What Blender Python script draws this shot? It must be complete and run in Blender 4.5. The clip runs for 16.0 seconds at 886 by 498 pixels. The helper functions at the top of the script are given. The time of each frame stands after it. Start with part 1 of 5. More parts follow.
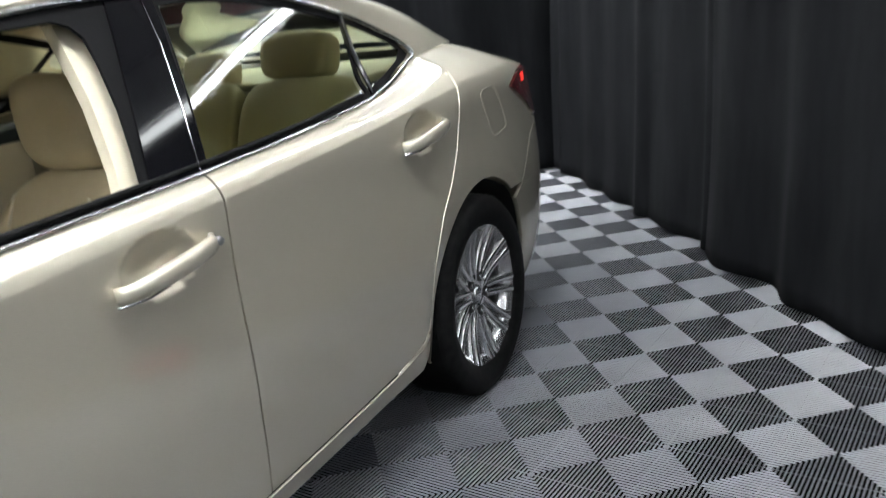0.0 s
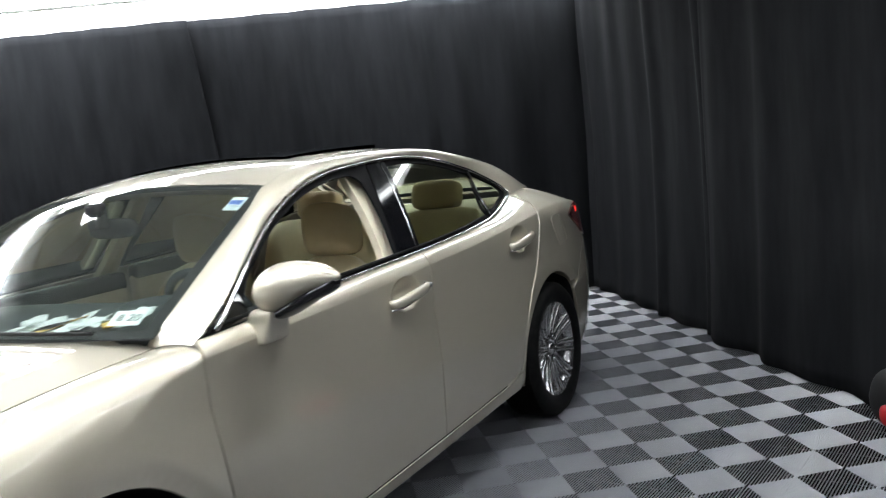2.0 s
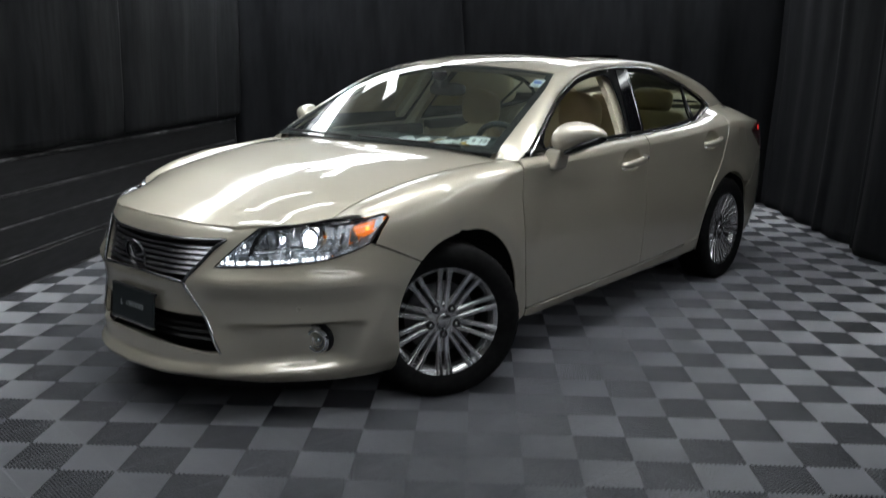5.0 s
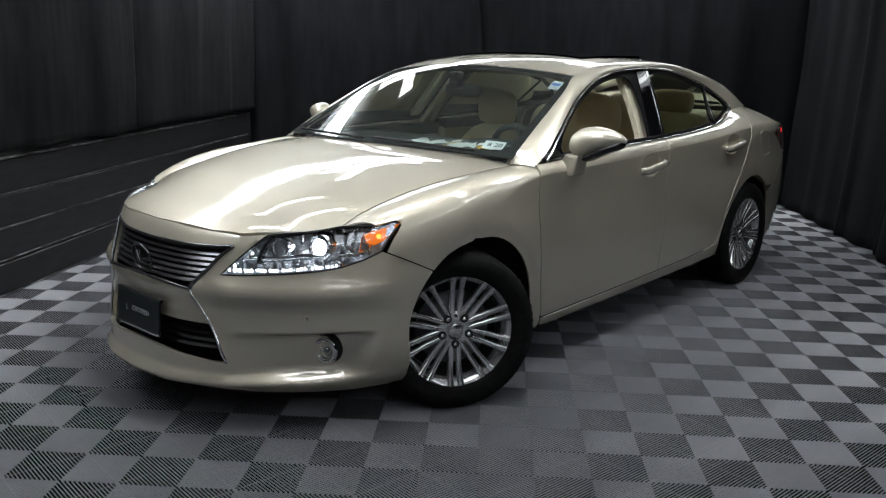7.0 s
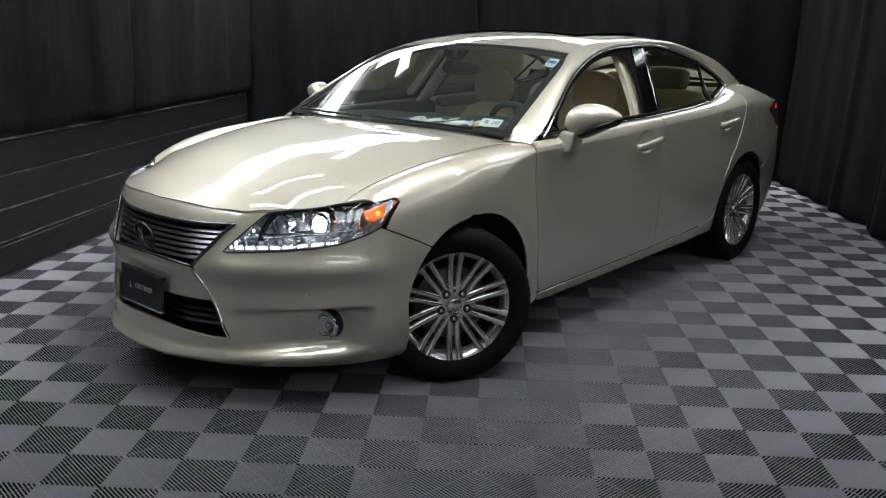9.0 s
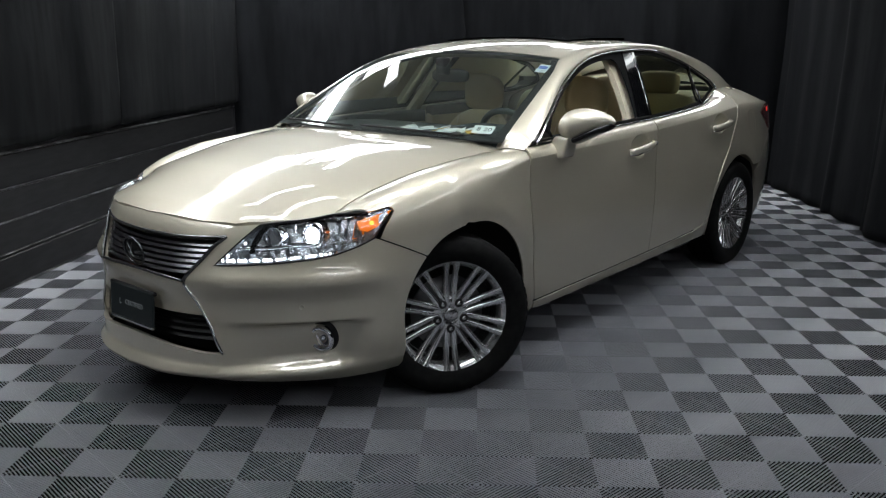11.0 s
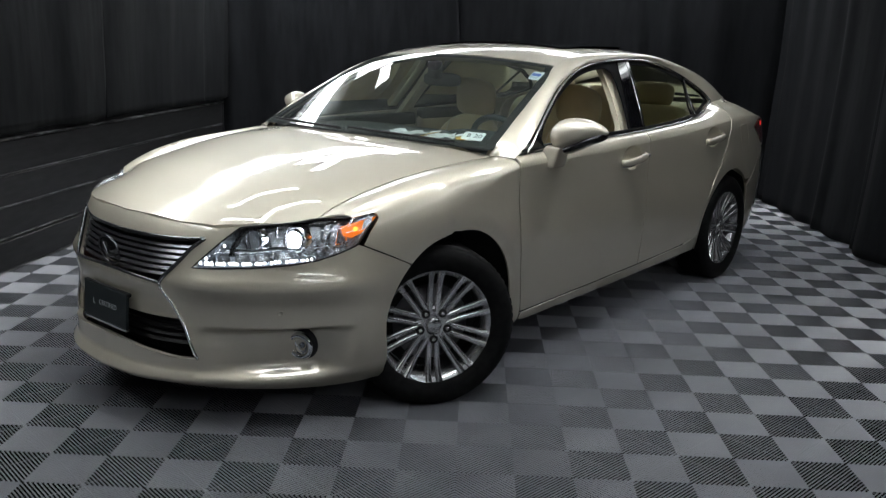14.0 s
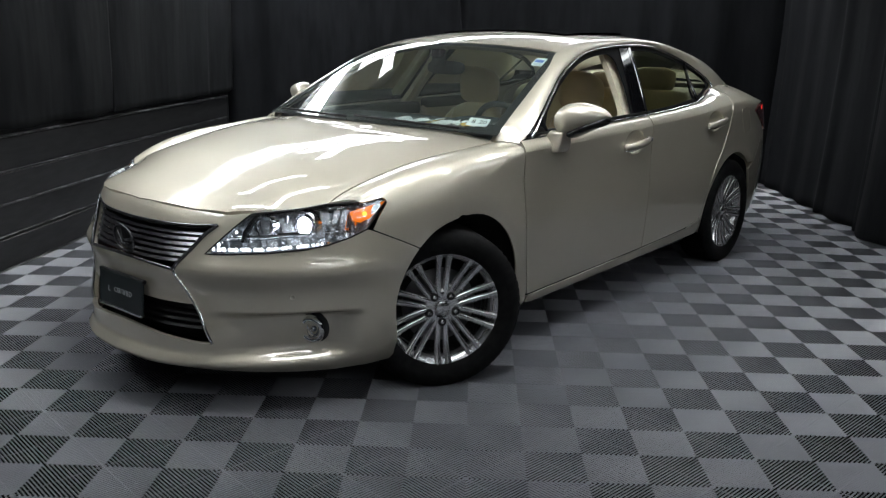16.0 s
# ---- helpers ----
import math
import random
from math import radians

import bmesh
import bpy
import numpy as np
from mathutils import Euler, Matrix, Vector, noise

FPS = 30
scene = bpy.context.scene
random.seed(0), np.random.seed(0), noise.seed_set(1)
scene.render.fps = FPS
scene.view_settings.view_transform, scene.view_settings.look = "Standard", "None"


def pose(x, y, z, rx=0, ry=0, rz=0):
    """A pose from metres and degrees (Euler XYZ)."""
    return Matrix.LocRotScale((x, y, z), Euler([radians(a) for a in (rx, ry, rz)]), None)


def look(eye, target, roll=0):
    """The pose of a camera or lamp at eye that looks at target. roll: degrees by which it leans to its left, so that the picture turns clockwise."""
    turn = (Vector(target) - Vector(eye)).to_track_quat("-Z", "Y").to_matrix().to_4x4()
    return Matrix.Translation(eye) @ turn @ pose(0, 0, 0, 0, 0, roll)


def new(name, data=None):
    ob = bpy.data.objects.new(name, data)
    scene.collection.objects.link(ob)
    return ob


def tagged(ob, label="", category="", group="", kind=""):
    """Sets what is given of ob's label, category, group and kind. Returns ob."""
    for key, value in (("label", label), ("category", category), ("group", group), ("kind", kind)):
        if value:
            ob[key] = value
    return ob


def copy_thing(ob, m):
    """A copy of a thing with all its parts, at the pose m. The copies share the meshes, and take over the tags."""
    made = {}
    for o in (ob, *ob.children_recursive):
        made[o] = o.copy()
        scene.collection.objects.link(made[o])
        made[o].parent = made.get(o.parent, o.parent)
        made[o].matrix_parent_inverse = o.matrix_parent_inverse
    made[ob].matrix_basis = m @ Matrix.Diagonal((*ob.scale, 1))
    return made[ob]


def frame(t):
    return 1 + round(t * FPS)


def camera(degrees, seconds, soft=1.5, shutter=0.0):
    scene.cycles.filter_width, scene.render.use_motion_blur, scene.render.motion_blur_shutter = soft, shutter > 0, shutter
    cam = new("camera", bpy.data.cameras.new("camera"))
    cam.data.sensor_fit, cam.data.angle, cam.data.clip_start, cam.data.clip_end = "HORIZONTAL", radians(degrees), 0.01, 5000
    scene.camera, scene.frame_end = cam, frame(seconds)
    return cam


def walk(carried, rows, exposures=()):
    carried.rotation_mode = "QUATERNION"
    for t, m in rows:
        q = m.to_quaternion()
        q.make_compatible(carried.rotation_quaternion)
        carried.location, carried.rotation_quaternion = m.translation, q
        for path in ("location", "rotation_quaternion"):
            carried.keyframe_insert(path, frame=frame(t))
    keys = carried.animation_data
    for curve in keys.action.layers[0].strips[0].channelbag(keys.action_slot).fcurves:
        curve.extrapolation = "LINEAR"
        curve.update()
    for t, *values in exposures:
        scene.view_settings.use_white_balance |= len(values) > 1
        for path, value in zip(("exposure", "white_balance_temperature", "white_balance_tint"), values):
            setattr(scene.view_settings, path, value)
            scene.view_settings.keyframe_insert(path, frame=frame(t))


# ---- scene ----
cam = camera(54.7, 16.0, 1.1, 0.5)
PATH = [
    (0, (0.096, -0.221, 1.305), (0.404, 1.667, 0.722), -6.4),
    (0.5, (-0.068, -0.575, 1.310), (0.334, 1.334, 0.868), -8.8),
    (1, (-0.205, -0.928, 1.371), (0.115, 1.002, 0.954), -6.3),
    (1.5, (-0.272, -1.335, 1.37), (-0.007, 0.606, 0.97), -7.2),
    (2, (-0.448, -1.687, 1.388), (-0.166, 0.279, 1.15), -6.8),
    (2.5, (-0.61, -2.002, 1.399), (-0.47, -0.023, 1.149), -6.8),
    (3, (-0.664, -2.364, 1.405), (-0.587, -0.385, 1.128), -6.1),
    (3.5, (-0.812, -2.692, 1.412), (-0.724, -0.708, 1.18), -6.1),
    (4, (-0.946, -2.896, 1.419), (-0.987, -0.915, 1.143), -2.7),
    (4.5, (-0.947, -3.134, 1.343), (-1.117, -1.173, 0.986), 0.2),
    (5, (-0.975, -3.254, 1.39), (-1.056, -1.302, 0.959), 0.7),
    (5.2, (-1.007, -3.291, 1.365), (-1.096, -1.35, 0.89), 0.1),
    (7.3, (-0.973, -3.131, 1.442), (-1.085, -1.186, 0.991), 1.5),
    (7.5, (-0.988, -3.128, 1.429), (-1.059, -1.182, 0.972), 0.8),
    (8, (-0.989, -3.137, 1.43), (-1.115, -1.196, 0.966), 0.6),
    (8.5, (-0.99, -3.143, 1.424), (-1.086, -1.206, 0.935), 1.0),
    (8.7, (-0.975, -3.204, 1.433), (-1.08, -1.27, 0.935), 1.0),
    (10.8, (-0.988, -3.15, 1.42), (-1.076, -1.207, 0.954), 0.1),
    (11, (-0.998, -3.154, 1.416), (-1.082, -1.213, 0.943), -0.1),
    (11.5, (-1.002, -3.145, 1.411), (-1.069, -1.203, 0.937), 0.1),
    (12, (-0.996, -3.131, 1.412), (-1.069, -1.191, 0.93), -0.0),
    (12.5, (-1.008, -3.086, 1.402), (-1.076, -1.15, 0.904), 0.1),
    (13, (-0.99, -3.07, 1.399), (-1.039, -1.135, 0.898), 0.7),
    (13.5, (-0.991, -3.058, 1.42), (-1.039, -1.126, 0.905), 1.6),
    (14, (-0.99, -3.068, 1.424), (-1.047, -1.125, 0.955), 1.9),
    (14.5, (-0.994, -3.097, 1.41), (-1.045, -1.145, 0.978), 2.1),
    (15, (-1.011, -3.107, 1.396), (-1.057, -1.162, 0.935), 1.8),
    (15.5, (-1.005, -3.124, 1.398), (-1.058, -1.179, 0.938), 1.4),
    (16, (-1.002, -3.136, 1.404), (-1.067, -1.196, 0.918), 1.0),
]
walk(cam, [(t, look(eye, target, roll)) for t, eye, target, roll in PATH],
     exposures=((0, 1.48), (1.5, 1.21), (2.5, 0.55), (3.5, -0.15), (5, -0.04), (7.5, 0.14), (11, 0.20), (16, 0.19)))


# ---------- world and exposure ----------
world = bpy.data.worlds.new("studio_world")
world.use_nodes = True
world.node_tree.nodes["Background"].inputs["Color"].default_value = (0.01, 0.01, 0.012, 1)
world.node_tree.nodes["Background"].inputs["Strength"].default_value = 0.2
scene.world = world
scene.view_settings.exposure = 0.0

# ---------- the room, in metres ----------
CEILING = 2.75
BACK, RIGHT, FRONT = 5.5, 1.98, -7.0
LEFT_A, LEFT_B = (-3.80, 1.6), (-3.47, 5.5)     # two points of the left wall, which stands a little out of square
GLOW = 9.5                                      # strength of the ceiling panels


def left_x(y):
    return LEFT_A[0] + (y - LEFT_A[1]) * (LEFT_B[0] - LEFT_A[0]) / (LEFT_B[1] - LEFT_A[1])


# ---------- materials ----------
def material(name, colour, rough=0.5, metal=0.0, **more):
    """A principled material; more: other sockets by name, with _ for a space."""
    m = bpy.data.materials.new(name)
    m.use_nodes = True
    b = m.node_tree.nodes["Principled BSDF"]
    b.inputs["Base Color"].default_value = (*colour, 1)
    b.inputs["Roughness"].default_value = rough
    b.inputs["Metallic"].default_value = metal
    for key, value in more.items():
        b.inputs[key.replace("_", " ")].default_value = value
    return m


def node(m, kind, **values):
    n = m.node_tree.nodes.new(kind)
    for key, value in values.items():
        n.inputs[key.replace("_", " ")].default_value = value
    return n


def wire(m, a, out, b, into):
    m.node_tree.links.new(a.outputs[out], b.inputs[into])


def mottle(m, dark, light, scale, detail=4.0, stretch=(1, 1, 1), low=0.35, high=0.65, socket="Base Color"):
    """Two tones of a noise, in the thing's own metres."""
    b = m.node_tree.nodes["Principled BSDF"]
    co = m.node_tree.nodes.new("ShaderNodeTexCoord")
    mp = node(m, "ShaderNodeMapping", Scale=stretch)
    nz = node(m, "ShaderNodeTexNoise", Scale=scale, Detail=detail)
    rp = m.node_tree.nodes.new("ShaderNodeValToRGB")
    rp.color_ramp.elements[0].position, rp.color_ramp.elements[1].position = low, high
    rp.color_ramp.elements[0].color = (*dark, 1) if len(dark) == 3 else (dark[0],) * 3 + (1,)
    rp.color_ramp.elements[1].color = (*light, 1) if len(light) == 3 else (light[0],) * 3 + (1,)
    wire(m, co, "Object", mp, "Vector"), wire(m, mp, "Vector", nz, "Vector")
    wire(m, nz, "Fac", rp, "Fac"), wire(m, rp, "Color", b, socket)
    return rp


def relief(m, scale, strength, distance=0.002, detail=3.0, stretch=(1, 1, 1)):
    b = m.node_tree.nodes["Principled BSDF"]
    co = m.node_tree.nodes.new("ShaderNodeTexCoord")
    mp = node(m, "ShaderNodeMapping", Scale=stretch)
    nz = node(m, "ShaderNodeTexNoise", Scale=scale, Detail=detail)
    bp = node(m, "ShaderNodeBump", Strength=strength, Distance=distance)
    wire(m, co, "Object", mp, "Vector"), wire(m, mp, "Vector", nz, "Vector")
    wire(m, nz, "Fac", bp, "Height"), wire(m, bp, "Normal", b, "Normal")


def lamp_material(name, colour, strength):
    m = material(name, colour, 0.5)
    b = m.node_tree.nodes["Principled BSDF"]
    b.inputs["Emission Color"].default_value = (*colour, 1)
    b.inputs["Emission Strength"].default_value = strength
    return m


PAINT = material("champagne_paint", (0.635, 0.573, 0.472), 0.50, 0.62, Coat_Weight=1.0, Coat_Roughness=0.012, Coat_IOR=1.9)
mottle(PAINT, (0.592, 0.549, 0.450), (0.642, 0.596, 0.488), 900, 2.0)
BLACK_GLOSS = material("black_gloss", (0.008, 0.008, 0.009), 0.08, 0.0, Coat_Weight=0.5)
PILLAR_GLOSS = material("pillar_gloss", (0.004, 0.004, 0.005), 0.06, 0.0, Specular_IOR_Level=0.2)
BLACK_TRIM = material("black_trim", (0.010, 0.010, 0.011), 0.55, Specular_IOR_Level=0.3)
relief(BLACK_TRIM, 900, 0.2, 0.001)
RUBBER = material("black_rubber", (0.007, 0.007, 0.0075), 0.62, Specular_IOR_Level=0.13)
mottle(RUBBER, (0.005, 0.005, 0.0055), (0.010, 0.010, 0.010), 30)
SEAL = material("window_rubber", (0.006, 0.006, 0.0065), 0.8, Specular_IOR_Level=0.1)
CHROME = material("chrome", (0.80, 0.80, 0.82), 0.07, 1.0)
SATIN = material("satin_chrome", (0.75, 0.75, 0.76), 0.18, 1.0)
ALLOY = material("silver_alloy", (0.60, 0.60, 0.61), 0.22, 0.9, Coat_Weight=0.4)
mottle(ALLOY, (0.56, 0.56, 0.57), (0.64, 0.64, 0.65), 60)
STEEL = material("brake_steel", (0.25, 0.25, 0.26), 0.35, 1.0)
DARK = material("underbody_black", (0.01, 0.01, 0.01), 0.8)
LEATHER = material("beige_leather", (0.52, 0.44, 0.29), 0.45)
mottle(LEATHER, (0.50, 0.415, 0.265), (0.56, 0.465, 0.305), 9)
relief(LEATHER, 260, 0.25, 0.002)
PLASTIC = material("beige_plastic", (0.60, 0.54, 0.42), 0.55)
relief(PLASTIC, 500, 0.15, 0.001)
DASH = material("dark_dashboard", (0.022, 0.030, 0.031), 0.5)
relief(DASH, 400, 0.3, 0.001)
HEADLINER = material("beige_headliner", (0.55, 0.48, 0.37), 0.9)
CARPET = material("beige_carpet", (0.25, 0.2, 0.13), 0.95)
PAPER = material("white_paper", (0.8, 0.82, 0.82), 0.6)
PAPER_BLUE = material("blue_print", (0.08, 0.16, 0.5), 0.6)
RED = material("red_plastic", (0.45, 0.02, 0.025), 0.4)
INK = material("dark_ink", (0.02, 0.02, 0.02), 0.6)
INK_GREY = material("grey_ink", (0.45, 0.47, 0.48), 0.6)
INK_WHITE = material("white_ink", (0.75, 0.78, 0.78), 0.5)
PLATE = material("slate_plate", (0.012, 0.018, 0.02), 0.45)
YELLOW = material("yellow_print", (0.7, 0.42, 0.06), 0.6)


def glass_material(name, tint, clear, rough=0.0, haze=0.0, ior=1.52):
    """Thin glass: a clear, tinted pane with a mirror sheen by Fresnel. haze: share of pale colour painted in for
    reflected light.
    """
    m = bpy.data.materials.new(name)
    m.use_nodes = True
    t = m.node_tree
    t.nodes.clear()
    out = t.nodes.new("ShaderNodeOutputMaterial")
    mix = t.nodes.new("ShaderNodeMixShader")
    see = t.nodes.new("ShaderNodeBsdfTransparent")
    see.inputs["Color"].default_value = (*[c * clear for c in tint], 1)
    shine = t.nodes.new("ShaderNodeBsdfGlossy")
    shine.inputs["Roughness"].default_value = rough
    fr = t.nodes.new("ShaderNodeFresnel")
    fr.inputs["IOR"].default_value = ior        # above 1.52: both faces of a pane mirror
    t.links.new(fr.outputs[0], mix.inputs[0])
    t.links.new(see.outputs[0], mix.inputs[1])
    t.links.new(shine.outputs[0], mix.inputs[2])
    # pale green diffuse mixed in as the wash of the ceiling's reflection
    if haze:
        veil = t.nodes.new("ShaderNodeMixShader")
        veil.inputs[0].default_value = haze
        matt = t.nodes.new("ShaderNodeBsdfDiffuse")
        matt.inputs["Color"].default_value = (0.62, 0.70, 0.66, 1)
        t.links.new(mix.outputs[0], veil.inputs[1])
        t.links.new(matt.outputs[0], veil.inputs[2])
        mix = veil
    t.links.new(mix.outputs[0], out.inputs[0])
    return m


WINDSHIELD = glass_material("windshield_glass", (0.84, 0.95, 0.92), 0.88, 0.0, 0.018, 1.72)
TINTED = glass_material("tinted_glass", (0.83, 0.94, 0.76), 0.74, 0.0, 0.0, 1.6)
LENS = glass_material("clear_lens", (0.97, 0.98, 1.0), 0.97)
PRIVACY = material("sunroof_glass", (0.006, 0.007, 0.008), 0.03)
MIRROR = material("mirror_glass", (0.85, 0.87, 0.88), 0.02, 1.0)
REFLECTOR = material("lamp_reflector", (0.78, 0.80, 0.83), 0.10, 1.0)
relief(REFLECTOR, 40, 0.16, 0.008, 1.0)
LAMP_GREY = material("lamp_grey", (0.66, 0.70, 0.74), 0.24, 0.8)
relief(LAMP_GREY, 30, 0.2, 0.012, 1.0)
AMBER = material("amber_lens", (0.85, 0.22, 0.015), 0.12, 0.0, Coat_Weight=1.0, Emission_Color=(1.0, 0.25, 0.02, 1), Emission_Strength=0.45)
AMBER_GLOW = lamp_material("amber_bulb", (1.0, 0.36, 0.03), 2.2)
XENON = lamp_material("headlamp_beam", (0.93, 0.97, 1.0), 13.0)
LED = lamp_material("led_strip", (0.93, 0.97, 1.0), 2.2)
TAIL = material("red_lens", (0.13, 0.004, 0.005), 0.08, 0.0, Coat_Weight=1.0)
TAIL_GLOW = lamp_material("red_bulb", (0.9, 0.03, 0.02), 0.6)

CLOTH = material("black_drape", (0.008, 0.0085, 0.010), 0.95, Specular_IOR_Level=0.12)
mottle(CLOTH, (0.0067, 0.0072, 0.0086), (0.0112, 0.0118, 0.0137), 5, 5.0, (3, 3, 0.5))
FADED = material("faded_black_drape", (0.018, 0.019, 0.021), 0.95, Specular_IOR_Level=0.12)
mottle(FADED, (0.0065, 0.007, 0.0080), (0.0122, 0.0129, 0.0143), 5, 6.0, (3, 3, 0.5))
BOARD = material("black_painted_board", (0.012, 0.012, 0.013), 0.42)
mottle(BOARD, (0.009, 0.009, 0.010), (0.02, 0.02, 0.021), 6, 6.0, (1, 1, 6))
PALE = material("grey_wall_paint", (0.15, 0.15, 0.15), 0.7)
mottle(PALE, (0.13, 0.13, 0.13), (0.17, 0.17, 0.17), 1.5)
WALL = material("dark_wall", (0.02, 0.02, 0.022), 0.8)
mottle(WALL, (0.016, 0.016, 0.018), (0.024, 0.024, 0.026), 2)
TILE = material("grey_floor_grid", (0.235, 0.24, 0.265), 0.33, Specular_IOR_Level=0.9)
mottle(TILE, (0.228, 0.235, 0.262), (0.282, 0.289, 0.318), 3.0, 5.0)
CONCRETE = material("dark_slab", (0.008, 0.008, 0.008), 0.95, Specular_IOR_Level=0.03)
mottle(CONCRETE, (0.006, 0.006, 0.006), (0.011, 0.011, 0.011), 4)
CEIL = material("ceiling_tile_white", (0.72, 0.73, 0.73), 0.9)
mottle(CEIL, (0.66, 0.67, 0.67), (0.76, 0.77, 0.77), 60, 3.0)
TBAR = material("ceiling_bar", (0.55, 0.55, 0.54), 0.5)
PANEL = lamp_material("lit_panel", (0.94, 0.98, 1.0), GLOW)

# ---------- mesh helpers ----------
def mesh(name, verts, faces, mat, smooth=True, normals=None):
    me = bpy.data.meshes.new(name)
    me.from_pydata([tuple(v) for v in verts], [], [tuple(f) for f in faces])
    me.materials.append(mat)
    if smooth:
        me.polygons.foreach_set("use_smooth", [True] * len(me.polygons))
    if normals:
        me.normals_split_custom_set_from_vertices([tuple(n) for n in normals])
    me.update()
    return me


def part(name, data, mat=None, parent=None, label="", at=None):
    """A mesh (or a bmesh) as one object, under a thing or a part."""
    if isinstance(data, bmesh.types.BMesh):
        me = bpy.data.meshes.new(name)
        data.to_mesh(me)
        data.free()
        me.materials.append(mat)
        data = me
    ob = new(name, data)
    if parent:
        ob.parent = parent
    if at is not None:
        ob.matrix_basis = at
    if label:
        tagged(ob, label)
    return ob


def thing(name, label, category, at=None, group="", kind=""):
    ob = new(name)
    ob.empty_display_size = 0.1
    if at is not None:
        ob.matrix_basis = at
    return tagged(ob, label, category, group, kind)


def box(x0, x1, y0, y1, z0, z1, bevel=0.0, segments=2):
    bm = bmesh.new()
    bmesh.ops.create_cube(bm, size=1, matrix=Matrix.Translation(((x0 + x1) / 2, (y0 + y1) / 2, (z0 + z1) / 2)) @ Matrix.Diagonal((x1 - x0, y1 - y0, z1 - z0, 1)))
    if bevel:
        bmesh.ops.bevel(bm, geom=bm.edges[:], offset=bevel, segments=segments, affect="EDGES", profile=0.5)
    for f in bm.faces:
        f.smooth = bevel > 0.004
    return bm


def turned(profile, steps=48, closed=False):
    """A body turned about the y axis, from (radius, y) points."""
    verts, faces, n = [], [], len(profile)
    for i in range(steps):
        a = 2 * math.pi * i / steps
        verts += [(r * math.cos(a), y, r * math.sin(a)) for r, y in profile]
    for i in range(steps):
        j = (i + 1) % steps
        for k in range(n if closed else n - 1):
            l = (k + 1) % n
            faces.append((i * n + k, i * n + l, j * n + l, j * n + k))
    return verts, faces


def tube(points, radius, sides=8, closed=False, flat=1.0):
    """A round bar along points."""
    verts, faces, n = [], [], len(points)
    pts = [Vector(p) for p in points]
    for i, p in enumerate(pts):
        a, b = pts[(i - 1) % n if closed else max(i - 1, 0)], pts[(i + 1) % n if closed else min(i + 1, n - 1)]
        d = (b - a).normalized()
        side = d.cross(Vector((0, 0, 1)))
        side = side.normalized() if side.length > 1e-4 else Vector((0, 1, 0))
        up = side.cross(d)
        for k in range(sides):
            c = 2 * math.pi * k / sides
            verts.append(p + side * radius * math.cos(c) * flat + up * radius * math.sin(c))
    for i in range(n if closed else n - 1):
        j = (i + 1) % n
        for k in range(sides):
            l = (k + 1) % sides
            faces.append((i * sides + k, i * sides + l, j * sides + l, j * sides + k))
    if not closed:
        faces += [tuple(range(sides))[::-1], tuple((n - 1) * sides + k for k in range(sides))]
    return verts, faces


def curve(keys):
    """A smooth curve through (x, y) keys, without overshoot."""
    xs, ys = [k[0] for k in keys], [k[1] for k in keys]
    n = len(xs)
    d = [(ys[i + 1] - ys[i]) / (xs[i + 1] - xs[i]) for i in range(n - 1)]
    m = [d[0]] + [0 if d[i - 1] * d[i] <= 0 else 2 * d[i - 1] * d[i] / (d[i - 1] + d[i]) for i in range(1, n - 1)] + [d[-1]]

    def f(x):
        if x <= xs[0]:
            return ys[0] + m[0] * (x - xs[0])
        if x >= xs[-1]:
            return ys[-1] + m[-1] * (x - xs[-1])
        i = 0
        while x > xs[i + 1]:
            i += 1
        h = xs[i + 1] - xs[i]
        t = (x - xs[i]) / h
        return ys[i] * (1 + 2 * t) * (1 - t) ** 2 + h * m[i] * t * (1 - t) ** 2 + ys[i + 1] * t * t * (3 - 2 * t) + h * m[i + 1] * t * t * (t - 1)
    return f


def ease(a, b, x):
    t = min(1, max(0, (x - a) / (b - a)))
    return t * t * (3 - 2 * t)


def spline(points, per=8, closed=False):
    """Catmull-Rom through points of any dimension."""
    p = [np.array(q, float) for q in points]
    n, out = len(p), []
    for i in range(n if closed else n - 1):
        a, b = p[(i - 1) % n] if closed or i > 0 else 2 * p[0] - p[1], p[i]
        c = p[(i + 1) % n]
        d = p[(i + 2) % n] if closed or i + 2 < n else 2 * p[-1] - p[-2]
        for k in range(per):
            t = k / per
            out.append(0.5 * (2 * b + (c - a) * t + (2 * a - 5 * b + 4 * c - d) * t * t + (3 * b - a - 3 * c + d) * t ** 3))
    if not closed:
        out.append(p[-1])
    return out

# ---------- the room ----------
def wall(name, a, b, z0, z1, thick, mat, label):
    """An upright wall from a to b (plan), thick to the right of that way."""
    d = Vector((b[0] - a[0], b[1] - a[1]))
    length = d.length
    ob = part(name, box(0, length, -thick, 0, z0, z1), mat, None, "", pose(a[0], a[1], 0, 0, 0, math.degrees(math.atan2(d.y, d.x))))
    return tagged(ob, label, "wall", "", "structure")


wall("wall_back", (LEFT_B[0] - 0.12, BACK + 0.14), (RIGHT + 0.35, BACK + 0.14), -0.05, CEILING + 0.2, -0.12, WALL, "dark wall behind the black drapes")
wall("wall_right", (RIGHT + 0.22, BACK + 0.13), (RIGHT + 0.22, FRONT), -0.05, CEILING + 0.2, -0.12, WALL, "dark side wall behind the black drapes")
wall("wall_front", (RIGHT + 0.35, FRONT), (left_x(FRONT) - 0.3, FRONT), -0.05, CEILING + 0.2, -0.12, PALE, "grey painted wall facing the photo bay")
wall("wall_left", (left_x(FRONT), FRONT + 0.01), (left_x(BACK + 0.13), BACK + 0.13), -0.05, CEILING + 0.2, -0.12, WALL, "black side wall with painted boards below the drape")

